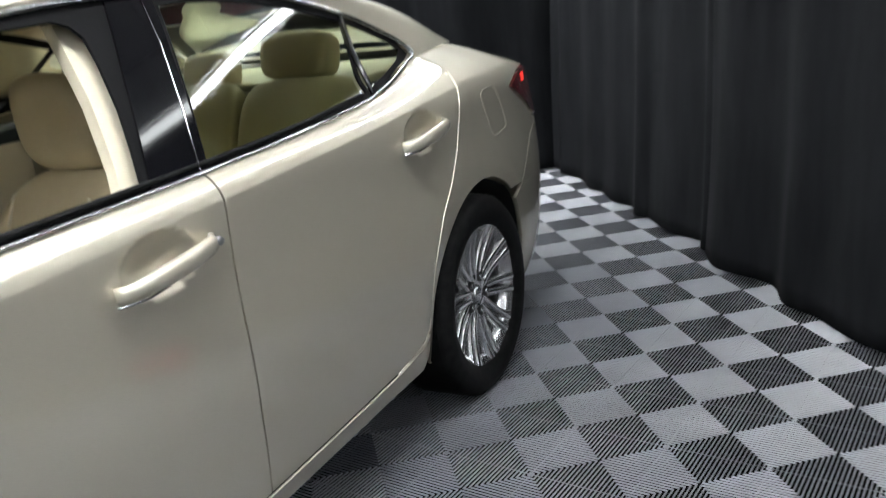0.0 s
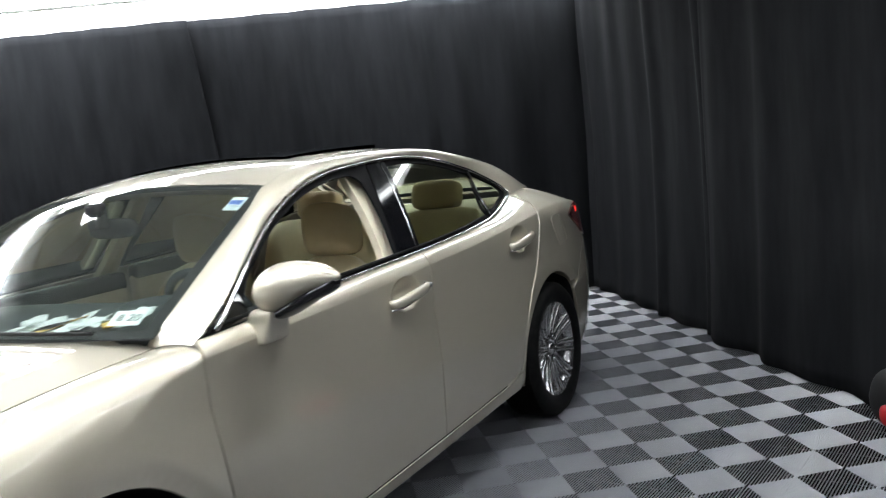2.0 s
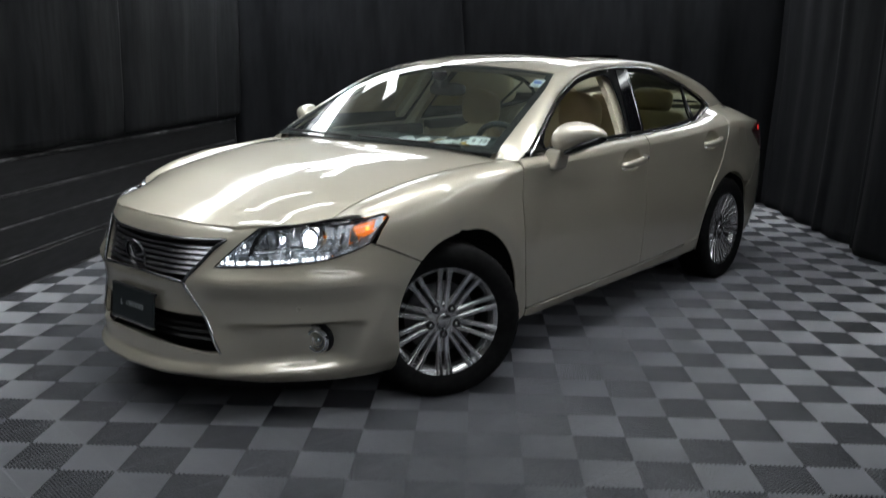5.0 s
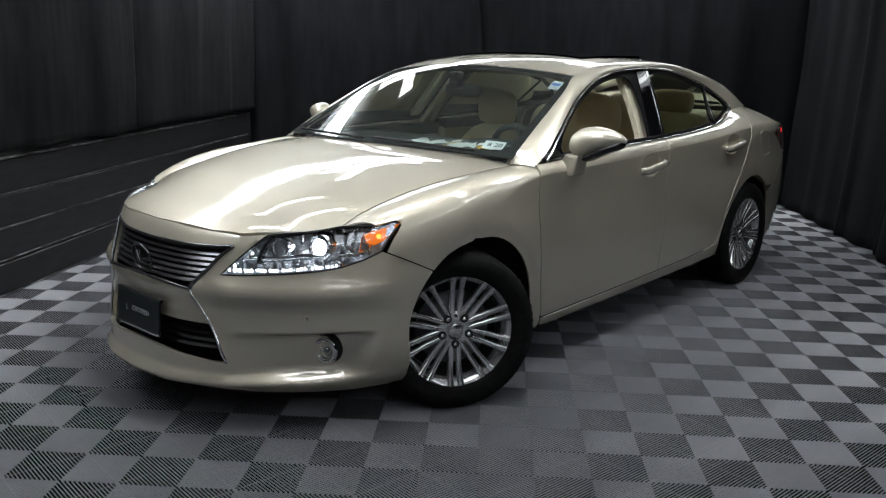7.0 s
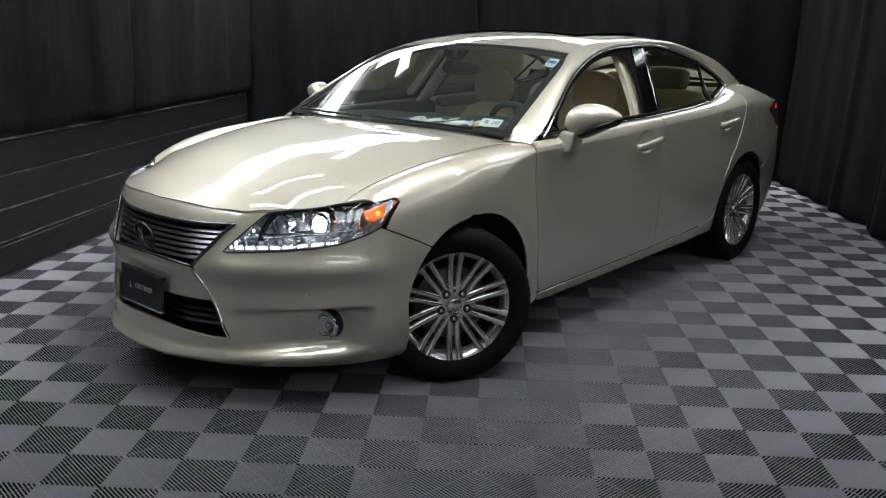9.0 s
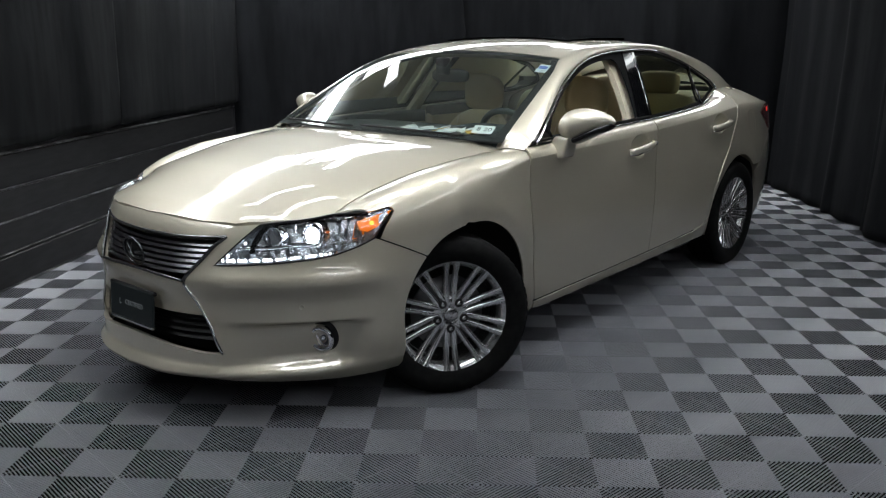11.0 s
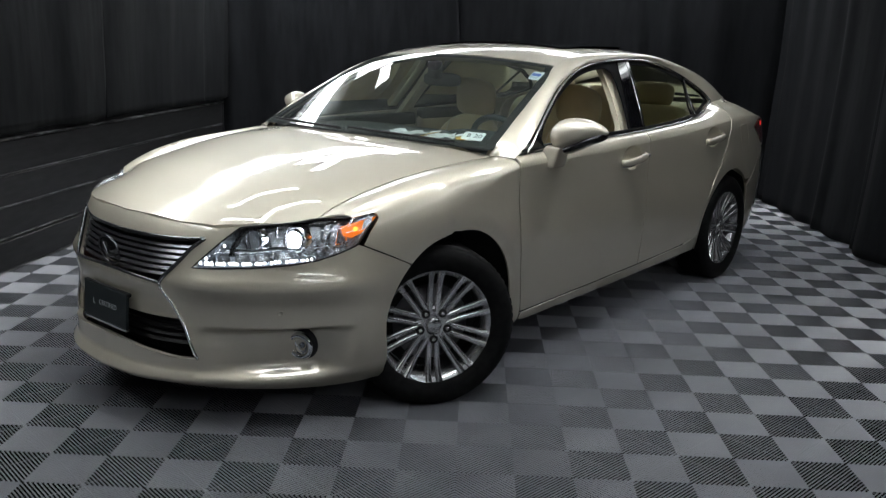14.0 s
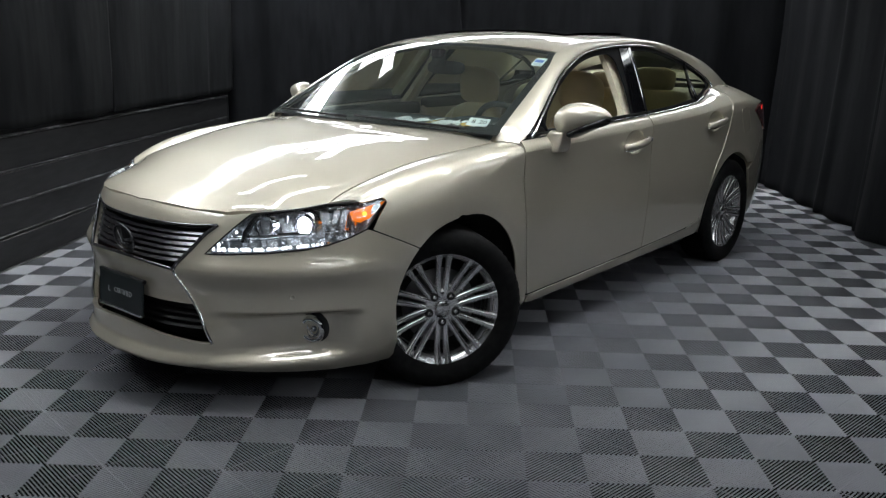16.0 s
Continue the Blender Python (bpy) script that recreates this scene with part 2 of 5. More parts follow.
# painted boards on the lower left wall, each with a worn bottom lip
d = Vector((LEFT_B[0] - LEFT_A[0], LEFT_B[1] - LEFT_A[1])).normalized()
left_turn = math.degrees(math.atan2(d.y, d.x))
board_wall = tagged(part("board_wall", box(0, 12.3, -0.012, 0, 0.0, 0.84), BOARD, None, "", pose(left_x(FRONT + 0.05) + 0.018, FRONT + 0.05, 0, 0, 0, left_turn)), "black painted horizontal boards along the lower wall", "wall panel", "", "structure")
LIP = material("worn_board_lip", (0.10, 0.10, 0.105), 0.4)
mottle(LIP, (0.015, 0.015, 0.016), (0.24, 0.24, 0.25), 9, 6.0, (1, 1, 1), 0.42, 0.7)
for k, z in enumerate((0.0, 0.20, 0.385, 0.575)):
    part("board", box(0, 12.3, -0.030, -0.012, z + 0.012, z + (0.185 if k < 3 else 0.20), 0.004, 1), BOARD, board_wall)
    part("board_lip", box(0, 12.3, -0.034, -0.012, z + 0.002, z + 0.0085, 0.001, 1), LIP, board_wall, "worn grey edge of a black board")
part("board_lip", box(0, 12.3, -0.045, -0.012, 0.782, 0.792, 0.001, 1), LIP, board_wall, "worn grey edge of a black board")

# ceiling: a lay-in grid with lit panels in the field and along the edge
PITCH = 0.61
bm = box(-4.6, RIGHT + 0.34, FRONT - 0.1, BACK + 0.26, CEILING + 0.012, CEILING + 0.15)
ceiling = tagged(part("ceiling", bm, CEIL), "white lay-in ceiling with metal grid bars", "ceiling", "", "structure")
CX0, CY0 = -2.83, 5.02 - 13 * PITCH
bars = bmesh.new()


def bar(bm, x0, x1, y0, y1):
    bmesh.ops.create_cube(bm, size=1, matrix=Matrix.Translation(((x0 + x1) / 2, (y0 + y1) / 2, CEILING + 0.004)) @ Matrix.Diagonal((x1 - x0, y1 - y0, 0.018, 1)))


for i in range(-1, 9):
    bar(bars, CX0 + i * PITCH - 0.012, CX0 + i * PITCH + 0.012, FRONT, BACK + 0.1)
for j in range(-7, 15):
    bar(bars, -4.4, RIGHT + 0.2, CY0 + j * PITCH - 0.012, CY0 + j * PITCH + 0.012)
tagged(part("ceiling_grid", bars, TBAR), "pale metal bars of the lay-in ceiling", "ceiling grid", "", "structure")


def ceiling_light(name, x0, x1, y0, y1, label, group, drop=0.012):
    ob = thing(name, label, "ceiling light", pose((x0 + x1) / 2, (y0 + y1) / 2, CEILING), group)
    hx, hy = (x1 - x0) / 2, (y1 - y0) / 2
    bm = bmesh.new()
    fr = 0.006 if drop > 0.02 else 0.02
    for a, b, c, e in ((-hx, hx, -hy, -hy + fr), (-hx, hx, hy - fr, hy), (-hx, -hx + fr, -hy + fr, hy - fr), (hx - fr, hx, -hy + fr, hy - fr)):
        bmesh.ops.create_cube(bm, size=1, matrix=Matrix.Translation(((a + b) / 2, (c + e) / 2, -0.010)) @ Matrix.Diagonal((b - a, e - c, 0.022, 1)))
    part("frame", bm, TBAR, ob)
    part("diffuser", box(-hx + fr + 0.001, hx - fr - 0.001, -hy + fr + 0.001, hy - fr - 0.001, -drop, 0.008, 0.006 if drop > 0.02 else 0.0), PANEL, ob, "glowing white diffuser")
    return ob


# the bright edge strips along the back, the left and the right
n = 4
w0, w1 = LEFT_B[0] + 0.30, RIGHT + 0.12
for k in range(n):
    a = w0 + (w1 - w0) * k / n
    ceiling_light("edge_light", a + 0.004, a + (w1 - w0) / n - 0.004, BACK - 0.26, BACK + 0.10, "long white light panel at the edge of the ceiling", "edge lights", 0.08)
for k in range(8):
    y1 = BACK + 0.1 - k * 1.22
    x = left_x(y1 - 0.6) + 0.17
    if k < 6:
        ob = ceiling_light("edge_light", -0.17, 0.17, -0.605, 0.605, "long white light panel at the edge of the ceiling", "edge lights", 0.08)
        ob.matrix_basis = pose(x + 0.17, y1 - 0.61, CEILING, 0, 0, left_turn - 90)
    ceiling_light("edge_light", RIGHT - 0.02, RIGHT + 0.10, y1 - 1.215 - 0.37, y1 - 0.005 - 0.37, "long white light panel at the edge of the ceiling", "edge lights", 0.03)
for k in (2, 3):                                # the strip across the front, behind the camera
    a = w0 + (w1 - w0) * k / n
    ceiling_light("edge_light", a + 0.004, a + (w1 - w0) / n - 0.004, -4.66, -4.52, "long white light panel at the edge of the ceiling", "edge lights", 0.03)
    ceiling_light("edge_light", a + 0.004, a + (w1 - w0) / n - 0.004, -3.52, -3.40, "long white light panel at the edge of the ceiling", "edge lights", 0.03)
ceiling_light("ceiling_light", CX0 + 0.40, CX0 + PITCH - 0.014, CY0 + 10.4 * PITCH, CY0 + 12 * PITCH - 0.014, "narrow white light panel in the ceiling grid", "ceiling lights")
for x0, x1, y0, y1 in ((-2.70, -1.90, 0.78, 0.93), (-2.74, -2.20, 1.60, 1.76)):
    ceiling_light("ceiling_light", x0, x1, y0, y1, "narrow white light panel in the ceiling grid", "ceiling lights")
# rows 3, 5 and 6 are added out of view to brighten car and floor
for x, rows in ((CX0, (12,)), (CX0 + 2 * PITCH, (3, 5)), (CX0 + 4 * PITCH, (12, 6))):
    for y in rows:
        ceiling_light("ceiling_light", x + 0.014, x + 2 * PITCH - 0.014, CY0 + y * PITCH + 0.014, CY0 + (y + 1) * PITCH - 0.014, "square-edged white light panel in the ceiling grid, fitted or added as fill", "ceiling lights")


def drape(x0, y0, x1, y1, z0, z1, seed, depth=0.05, fold=0.21, flare=0.02, cloth=CLOTH, lean=0.0):
    """A hanging black cloth from (x0, y0) to (x1, y1) with uneven folds that open towards the hem."""
    rnd = random.Random(seed)
    d = Vector((x1 - x0, y1 - y0, 0))
    length = d.length
    d.normalize()
    nrm = Vector((-d.y, d.x, 0))
    # fold centres at uneven steps
    marks, s = [0.0], 0.0
    while s < length:
        s += fold * rnd.uniform(0.55, 1.6)
        marks.append(s)
    amps = [rnd.uniform(0.25, 1.0) * (1 if k % 2 else -1) for k in range(len(marks) + 2)]
    drift = [rnd.uniform(-0.05, 0.05) for _ in amps]
    nx, nz = int(length / 0.025) + 1, 34
    rows = []
    verts, faces = [], []
    for j in range(nz):
        v = j / (nz - 1)
        for i in range(nx):
            s = length * i / (nx - 1)
            q = s + 0.03 * math.sin(3 * v + seed)
            k = 0
            while k + 1 < len(marks) and marks[k + 1] + drift[k + 1] * v < q:
                k += 1
            a = marks[k] + drift[k] * v
            b = (marks[k + 1] + drift[k + 1] * v) if k + 1 < len(marks) else a + fold
            t = min(1, max(0, (q - a) / max(0.02, b - a)))
            t = t * t * (3 - 2 * t)
            off = (amps[k] * (1 - t) + amps[k + 1] * t) * depth * (0.55 + 0.45 * v)
            off += 0.012 * noise.noise(Vector((s * 2.3 + seed * 7, v * 3, 0)))
            p = Vector((x0, y0, 0)) + d * (s + lean * (1 - v) * (1 - s / length)) + nrm * (off + flare * v * v)
            hem = 0.008 * math.sin(q * 9 + seed) * v if z0 > 0.2 else 0.004 * math.sin(q * 9)
            verts.append((p.x, p.y, z1 + (z0 - z1) * v + (hem if j == nz - 1 else 0)))
    for j in range(nz - 1):
        for i in range(nx - 1):
            a = j * nx + i
            faces.append((a, a + 1, a + nx + 1, a + nx))
    ob = part("curtain", mesh("curtain", verts, faces, cloth))
    sol = ob.modifiers.new("cloth", "SOLIDIFY")
    sol.thickness = 0.004
    return tagged(ob, "black cloth drape hanging in soft folds to the floor" if z0 < 0.2 else "black cloth drape ending above the painted boards", "curtain", "drapes round the bay")


TOP = 2.60
# white fascia boards between the drape tops and the ceiling
for a, b, shift in (((LEFT_B[0] - 0.02, BACK + 0.06), (RIGHT + 0.20, BACK + 0.06), 0), ((RIGHT + 0.13, BACK + 0.04), (RIGHT + 0.13, FRONT + 0.02), 0), ((left_x(FRONT) + 0.06, FRONT + 0.02), (left_x(BACK + 0.04) + 0.06, BACK + 0.04), 0)):
    d = Vector((b[0] - a[0], b[1] - a[1]))
    ob = part("fascia", box(0, d.length, -0.008, 0.008, TOP - 0.05, CEILING - 0.008), CEIL, None, "", pose(a[0], a[1], 0, 0, 0, math.degrees(math.atan2(d.y, d.x))))
    tagged(ob, "white fascia board above the black drapes", "fascia", "", "structure")
for k, (a, b) in enumerate(((-3.50, -1.02), (-1.32, RIGHT + 0.02))):
    drape(b, BACK - 0.01 - 0.075 * (1 - k), a, BACK - 0.01, 0.012, TOP, 12 + k, 0.050, 0.21, lean=0.22 if k == 0 else 0.0)
for k, (a, b) in enumerate(((BACK, 3.22), (3.26, 1.2), (1.22, -1.2), (-1.18, -3.6), (-3.58, FRONT + 0.1))):
    drape(RIGHT - 0.012 * (k % 2), b, RIGHT - 0.03 - 0.012 * (k % 2), a, 0.012, TOP, 31 + k, 0.038, 0.20, 0.082)
for k, (a, b) in enumerate(((5.45, 3.0), (3.02, 0.6), (0.62, -1.8), (-1.78, -4.2), (-4.18, FRONT + 0.1))):
    drape(left_x(a) + 0.10, a, left_x(b) + 0.10, b, 0.825, TOP, 51 + k, 0.03, 0.3, -0.01, FADED)

# ---------- the car ----------
# Own places: u runs back from the front axle, w to the car's left, z up.
WHEELBASE, TYRE_R = 2.82, 0.332
CAR = thing("sedan_car", "champagne beige metallic four-door sedan with headlights on", "car", pose(-1.785, 0.687, 0, 0, 0, -127.95))

WIDTH = curve([(0.14, 0.79), (0.19, 0.835), (0.24, 0.855), (0.30, 0.867), (0.45, 0.881), (0.60, 0.889), (0.72, 0.886), (0.80, 0.883), (0.88, 0.883), (0.95, 0.884), (1.02, 0.876), (1.1, 0.85)])
NOSE_LONG = curve([(0.14, 0.87), (0.18, 0.910), (0.20, 0.942), (0.212, 0.949), (0.245, 0.922), (0.28, 0.919), (0.33, 0.913), (0.40, 0.895), (0.48, 0.886), (0.555, 0.897), (0.60, 0.882), (0.65, 0.861), (0.70, 0.842), (0.76, 0.81), (0.82, 0.75)])
NOSE_PLAN = curve([(0, 1), (0.2, 0.985), (0.44, 0.90), (0.6, 0.79), (0.735, 0.655), (0.83, 0.52), (0.92, 0.35), (0.97, 0.2), (1, 0)])
TAIL_LONG = curve([(0.2, 1.0), (0.3, 1.06), (0.45, 1.10), (0.65, 1.10), (0.8, 1.08), (0.95, 1.01), (1.06, 0.95)])
TAIL_PLAN = curve([(0, 1), (0.35, 0.985), (0.6, 0.94), (0.78, 0.855), (0.89, 0.72), (0.945, 0.52), (0.985, 0.27), (1, 0)])
TOP_Z = curve([(-0.9, 0.74), (-0.6, 0.755), (-0.44, 0.787), (-0.1, 0.88), (0.2, 0.935), (0.48, 0.962), (0.7, 0.968), (0.85, 0.977), (1.2, 0.992), (1.7, 1.003), (2.4, 1.035), (2.7, 1.075), (2.86, 1.105), (3.05, 1.113), (3.24, 1.108), (3.46, 1.056), (3.8, 0.992)])
TOP_W = curve([(0.4, 0.845), (0.7, 0.845), (1.7, 0.845), (2.4, 0.80), (2.7, 0.735), (2.86, 0.69), (3.05, 0.655), (3.24, 0.615), (3.46, 0.635), (3.8, 0.60)])
CREASE = curve([(-0.6, 0.60), (-0.1, 0.76), (0.2, 0.868), (0.38, 0.906), (0.52, 0.916), (1.3, 0.933), (1.7, 0.951), (2.2, 0.972), (2.7, 1.003), (3.0, 1.013), (3.3, 1.008), (3.5, 0.992), (3.7, 0.965), (3.85, 0.94)])
FORE_W = curve([(-0.9, 0.35), (-0.6, 0.58), (-0.44, 0.66), (-0.36, 0.672), (-0.1, 0.690), (0.2, 0.722), (0.42, 0.740), (0.6, 0.745)])
FORE_DEEP = curve([(-0.9, 0.14), (-0.6, 0.16), (-0.44, 0.20), (-0.1, 0.23), (0.2, 0.21), (0.42, 0.15), (0.6, 0.13)])
FORE_EXP = curve([(-0.9, 3.0), (-0.3, 3.3), (-0.1, 3.2), (0.1, 3.1), (0.5, 3.2)])
def GLASS_W(z):
    """Half-width of the side glass: one gentle bow."""
    d = z - 1.0
    return 0.845 - (0.55 * d + 0.25 * d * d if d > 0 else 0.30 * d)


HANDLES = ((1.500, 0.884, 0.100, 0.062), (2.510, 0.926, 0.100, 0.060))
SILL = 0.14


def inverse(f, y):
    lo, hi = 0.0, 1.0
    for _ in range(30):
        m = (lo + hi) / 2
        lo, hi = (m, hi) if f(m) > y else (lo, m)
    return (lo + hi) / 2


def lower_w(u, z):
    """Half-width of the lower body, with the swell over each wheel."""
    w = WIDTH(z)
    f = ease(0.14, 0.34, z) * (1 - ease(0.62, 0.86, z))
    w += f * (0.022 * math.exp(-(max(0, u) / 0.42) ** 2) + 0.024 * math.exp(-((u - WHEELBASE) / 0.42) ** 2))
    if u < 0:
        w *= inverse(NOSE_PLAN, min(1, -u / NOSE_LONG(z)))
    elif u > WHEELBASE:
        w *= inverse(TAIL_PLAN, min(1, (u - WHEELBASE) / TAIL_LONG(z)))
    return w


def crown(p0, p1, p2, x):
    """A quadratic arc in (w, z)."""
    a, b, c = (1 - x) ** 2, 2 * x * (1 - x), x * x
    return a * p0[0] + b * p1[0] + c * p2[0], a * p0[1] + b * p1[1] + c * p2[1]


def raw_side(u, b):
    """Door section: a nearly upright side to the crease, then a shoulder that leans in to the belt."""
    zs = CREASE(u)
    if b <= 0.7:
        z = SILL + (zs - SILL) * b / 0.7
        return lower_w(u, z), z
    p0, p2 = (lower_w(u, zs), zs), (TOP_W(u), TOP_Z(u))
    fat = 0.20 - 0.12 * ease(2.6, 3.1, u)
    p1 = ((p0[0] + p2[0]) / 2 + fat * (p2[1] - p0[1]), (p0[1] + p2[1]) / 2 + fat * (p0[0] - p2[0]))
    return crown(p0, p1, p2, (b - 0.7) / 0.35)


def rounded(section, u, b):
    """The section with its crease rounded to a small radius."""
    if not 0.66 < b < 0.80:
        return section(u, b)
    k = ease(0.66, 0.69, b) * (1 - ease(0.74, 0.80, b))
    ws = [section(u, b + k * d) for d in (-0.013, -0.008, -0.004, 0.0, 0.012, 0.025, 0.042)]
    return sum(p[0] for p in ws) / 7, sum(p[1] for p in ws) / 7


def b_of(section, u, z):
    """Height z on a section at u as the section's own second measure."""
    lo, hi = 0.0, 1.05
    for _ in range(26):
        m = (lo + hi) / 2
        lo, hi = (m, hi) if section(u, m)[1] < z else (lo, m)
    return (lo + hi) / 2


def to_b(u, z):
    return b_of(raw_side, u, z)


def body_side(u, b):
    w, z = rounded(raw_side, u, b)
    for hu, hz, ru, rz in HANDLES:
        r = ((u - hu) / ru) ** 2 + ((z - hz) / rz) ** 2
        if r < 1:
            w -= 0.042 * (1 - r) ** 1.1
    return (u, w - arch_band(u, z), z)


HOOD_Z = curve([(-0.83, 0.763), (-0.8, 0.778), (-0.765, 0.792), (-0.715, 0.8125), (-0.6, 0.845), (-0.3, 0.905), (0, 0.948), (0.3, 0.985), (0.5, 1.0)])
HOOD_DROP = curve([(-0.8, 0.14), (-0.64, 0.13), (-0.44, 0.09), (-0.1, 0.057), (0.2, 0.041), (0.5, 0.018)])


HOOD_EDGE = curve([(-0.6, 0.72), (-0.44, 0.795), (-0.36, 0.830), (-0.2, 0.873), (0, 0.911), (0.2, 0.935), (0.42, 0.952), (0.6, 0.96)])


def hood_at(u, w):
    """The hood falls to its side cuts; ahead it rolls down to the nose."""
    front = HOOD_Z(u) - HOOD_DROP(u) * (abs(w) / 0.66) ** (2.2 + 1.0 * ease(-0.80, -0.60, u))
    z = HOOD_Z(u) + 0.012 * (1 - ease(0.1, 0.38, u))
    rear = z - (z - HOOD_EDGE(u)) * (abs(w) / FORE_W(u)) ** 3.2
    k = ease(-0.62, -0.34, u)
    return (u, w, front * (1 - k) + rear * k)


def fore_top(u):
    """Height of the fender where it meets the hood."""
    return hood_at(u, FORE_W(u))[2] - 0.0015 if u > -0.5 else TOP_Z(u)


def raw_fore(u, b):
    """Front fender: a squared-off roll to the hood ahead, the door's crease and shoulder behind."""
    k = ease(-0.05, 0.46, u)
    top = fore_top(u)
    zs = (top - FORE_DEEP(u)) * (1 - k) + CREASE(u) * k
    if b <= 0.7:
        z = SILL + (zs - SILL) * b / 0.7
        return lower_w(u, z), z
    e, deep = FORE_EXP(u), top - zs
    s = math.radians(90 * (b - 0.7) / 0.35)
    c, d = math.cos(s), math.sin(s)
    r = (abs(c) ** e + abs(d) ** e) ** (-1 / e)
    wb, wt = lower_w(u, zs), FORE_W(u)
    x = max(0, r * c)
    soft = (wt + (wb - wt) * x, zs + deep * r * d + 0.055 * ease(-0.45, -0.15, u) * x * (1 - x))
    firm = crown((wb, zs), (wt + 0.80 * (wb - wt), top + 0.012), (wt, top), (b - 0.7) / 0.35)
    return soft[0] * (1 - k) + firm[0] * k, soft[1] * (1 - k) + firm[1] * k


def fore_b(u, z):
    return b_of(raw_fore, u, z)


def fore_side(u, b):
    w, z = rounded(raw_fore, u, b) if u > 0.05 else raw_fore(u, b)
    return (u, w - arch_band(u, z), z)


def arch_band(u, z):
    """The body turns in a little round each wheel opening."""
    c, r = ((0.118, 0.31), 0.385) if u < 1.4 else ((2.852, 0.31), 0.393)
    return 0.012 * (1 - ease(r - 0.005, r + 0.075, math.hypot(u - c[0], z - c[1])))


def side_glass(u, z, inset=0.0):
    return (u, GLASS_W(z) - 0.09 * ease(1.8, 2.9, u) * ease(0.98, 1.1, z) - inset, z)


def nose(q, z):
    """Front end: q from -1 (right wheel) to 1 (left), height z."""
    a = abs(q)
    dip = 0.066 * (1 - ease(0.380, 0.412, z)) * ease(0.186, 0.270, z) * ease(0.40, 0.76, a) * (1 - ease(0.815, 0.895, a))
    swell = 0.016 * math.exp(-((z - 0.56) / 0.045) ** 2) * ease(0.36, 0.52, a) * (1 - ease(0.82, 0.95, a))
    k = 1 + (swell - dip) / 0.9
    u = -NOSE_LONG(z) * NOSE_PLAN(a) * k
    return (u, math.copysign(lower_w(0, z) * a * k - arch_band(u, z), q), z)


def tail(q, z):
    a = abs(q)
    u = WHEELBASE + TAIL_LONG(z) * TAIL_PLAN(a)
    return (u, math.copysign(max(0, lower_w(u, z) - arch_band(u, z) * min(1, 3 * a)), q), z)


def q_at(u, z):
    return inverse(NOSE_PLAN, min(1, -u / NOSE_LONG(z)))


def local(p):
    return Vector((-p[0], p[1], p[2]))


def normal_at(fn, a, b, h=0.002):
    n = (local(fn(a + h, b)) - local(fn(a - h, b))).cross(local(fn(a, b + h)) - local(fn(a, b - h)))
    return n.normalized() if n.length > 1e-12 else Vector((0, 0, 1))


def resample(poly, step):
    out = []
    for (a, b), (c, d) in zip(poly, poly[1:] + poly[:1]):
        n = max(1, int(math.hypot(c - a, d - b) / step + 0.5))
        out += [(a + (c - a) * k / n, b + (d - b) * k / n) for k in range(n)]
    return out


def inset(poly, g):
    area = sum(p[0] * q[1] - q[0] * p[1] for p, q in zip(poly, poly[1:] + poly[:1]))
    s = 1 if area > 0 else -1
    out, n = [], len(poly)
    for i in range(n):
        (ax, ay), (bx, by), (cx, cy) = poly[i - 1], poly[i], poly[(i + 1) % n]
        e, f = Vector((bx - ax, by - ay)), Vector((cx - bx, cy - by))
        if e.length < 1e-9 or f.length < 1e-9:
            out.append((bx, by))
            continue
        m = Vector((-e.y, e.x)).normalized() + Vector((-f.y, f.x)).normalized()
        if m.length < 0.5:
            out.append((bx, by))
            continue
        m = m.normalized() * (s * g / max(0.5, m.length / 2))
        out.append((bx + m.x, by + m.y))
    return out


def inside(p, poly):
    c, (x, y) = False, p
    for (ax, ay), (bx, by) in zip(poly, poly[1:] + poly[:1]):
        if (ay > y) != (by > y) and x < (bx - ax) * (y - ay) / (by - ay) + ax:
            c = not c
    return c


from mathutils.geometry import delaunay_2d_cdt


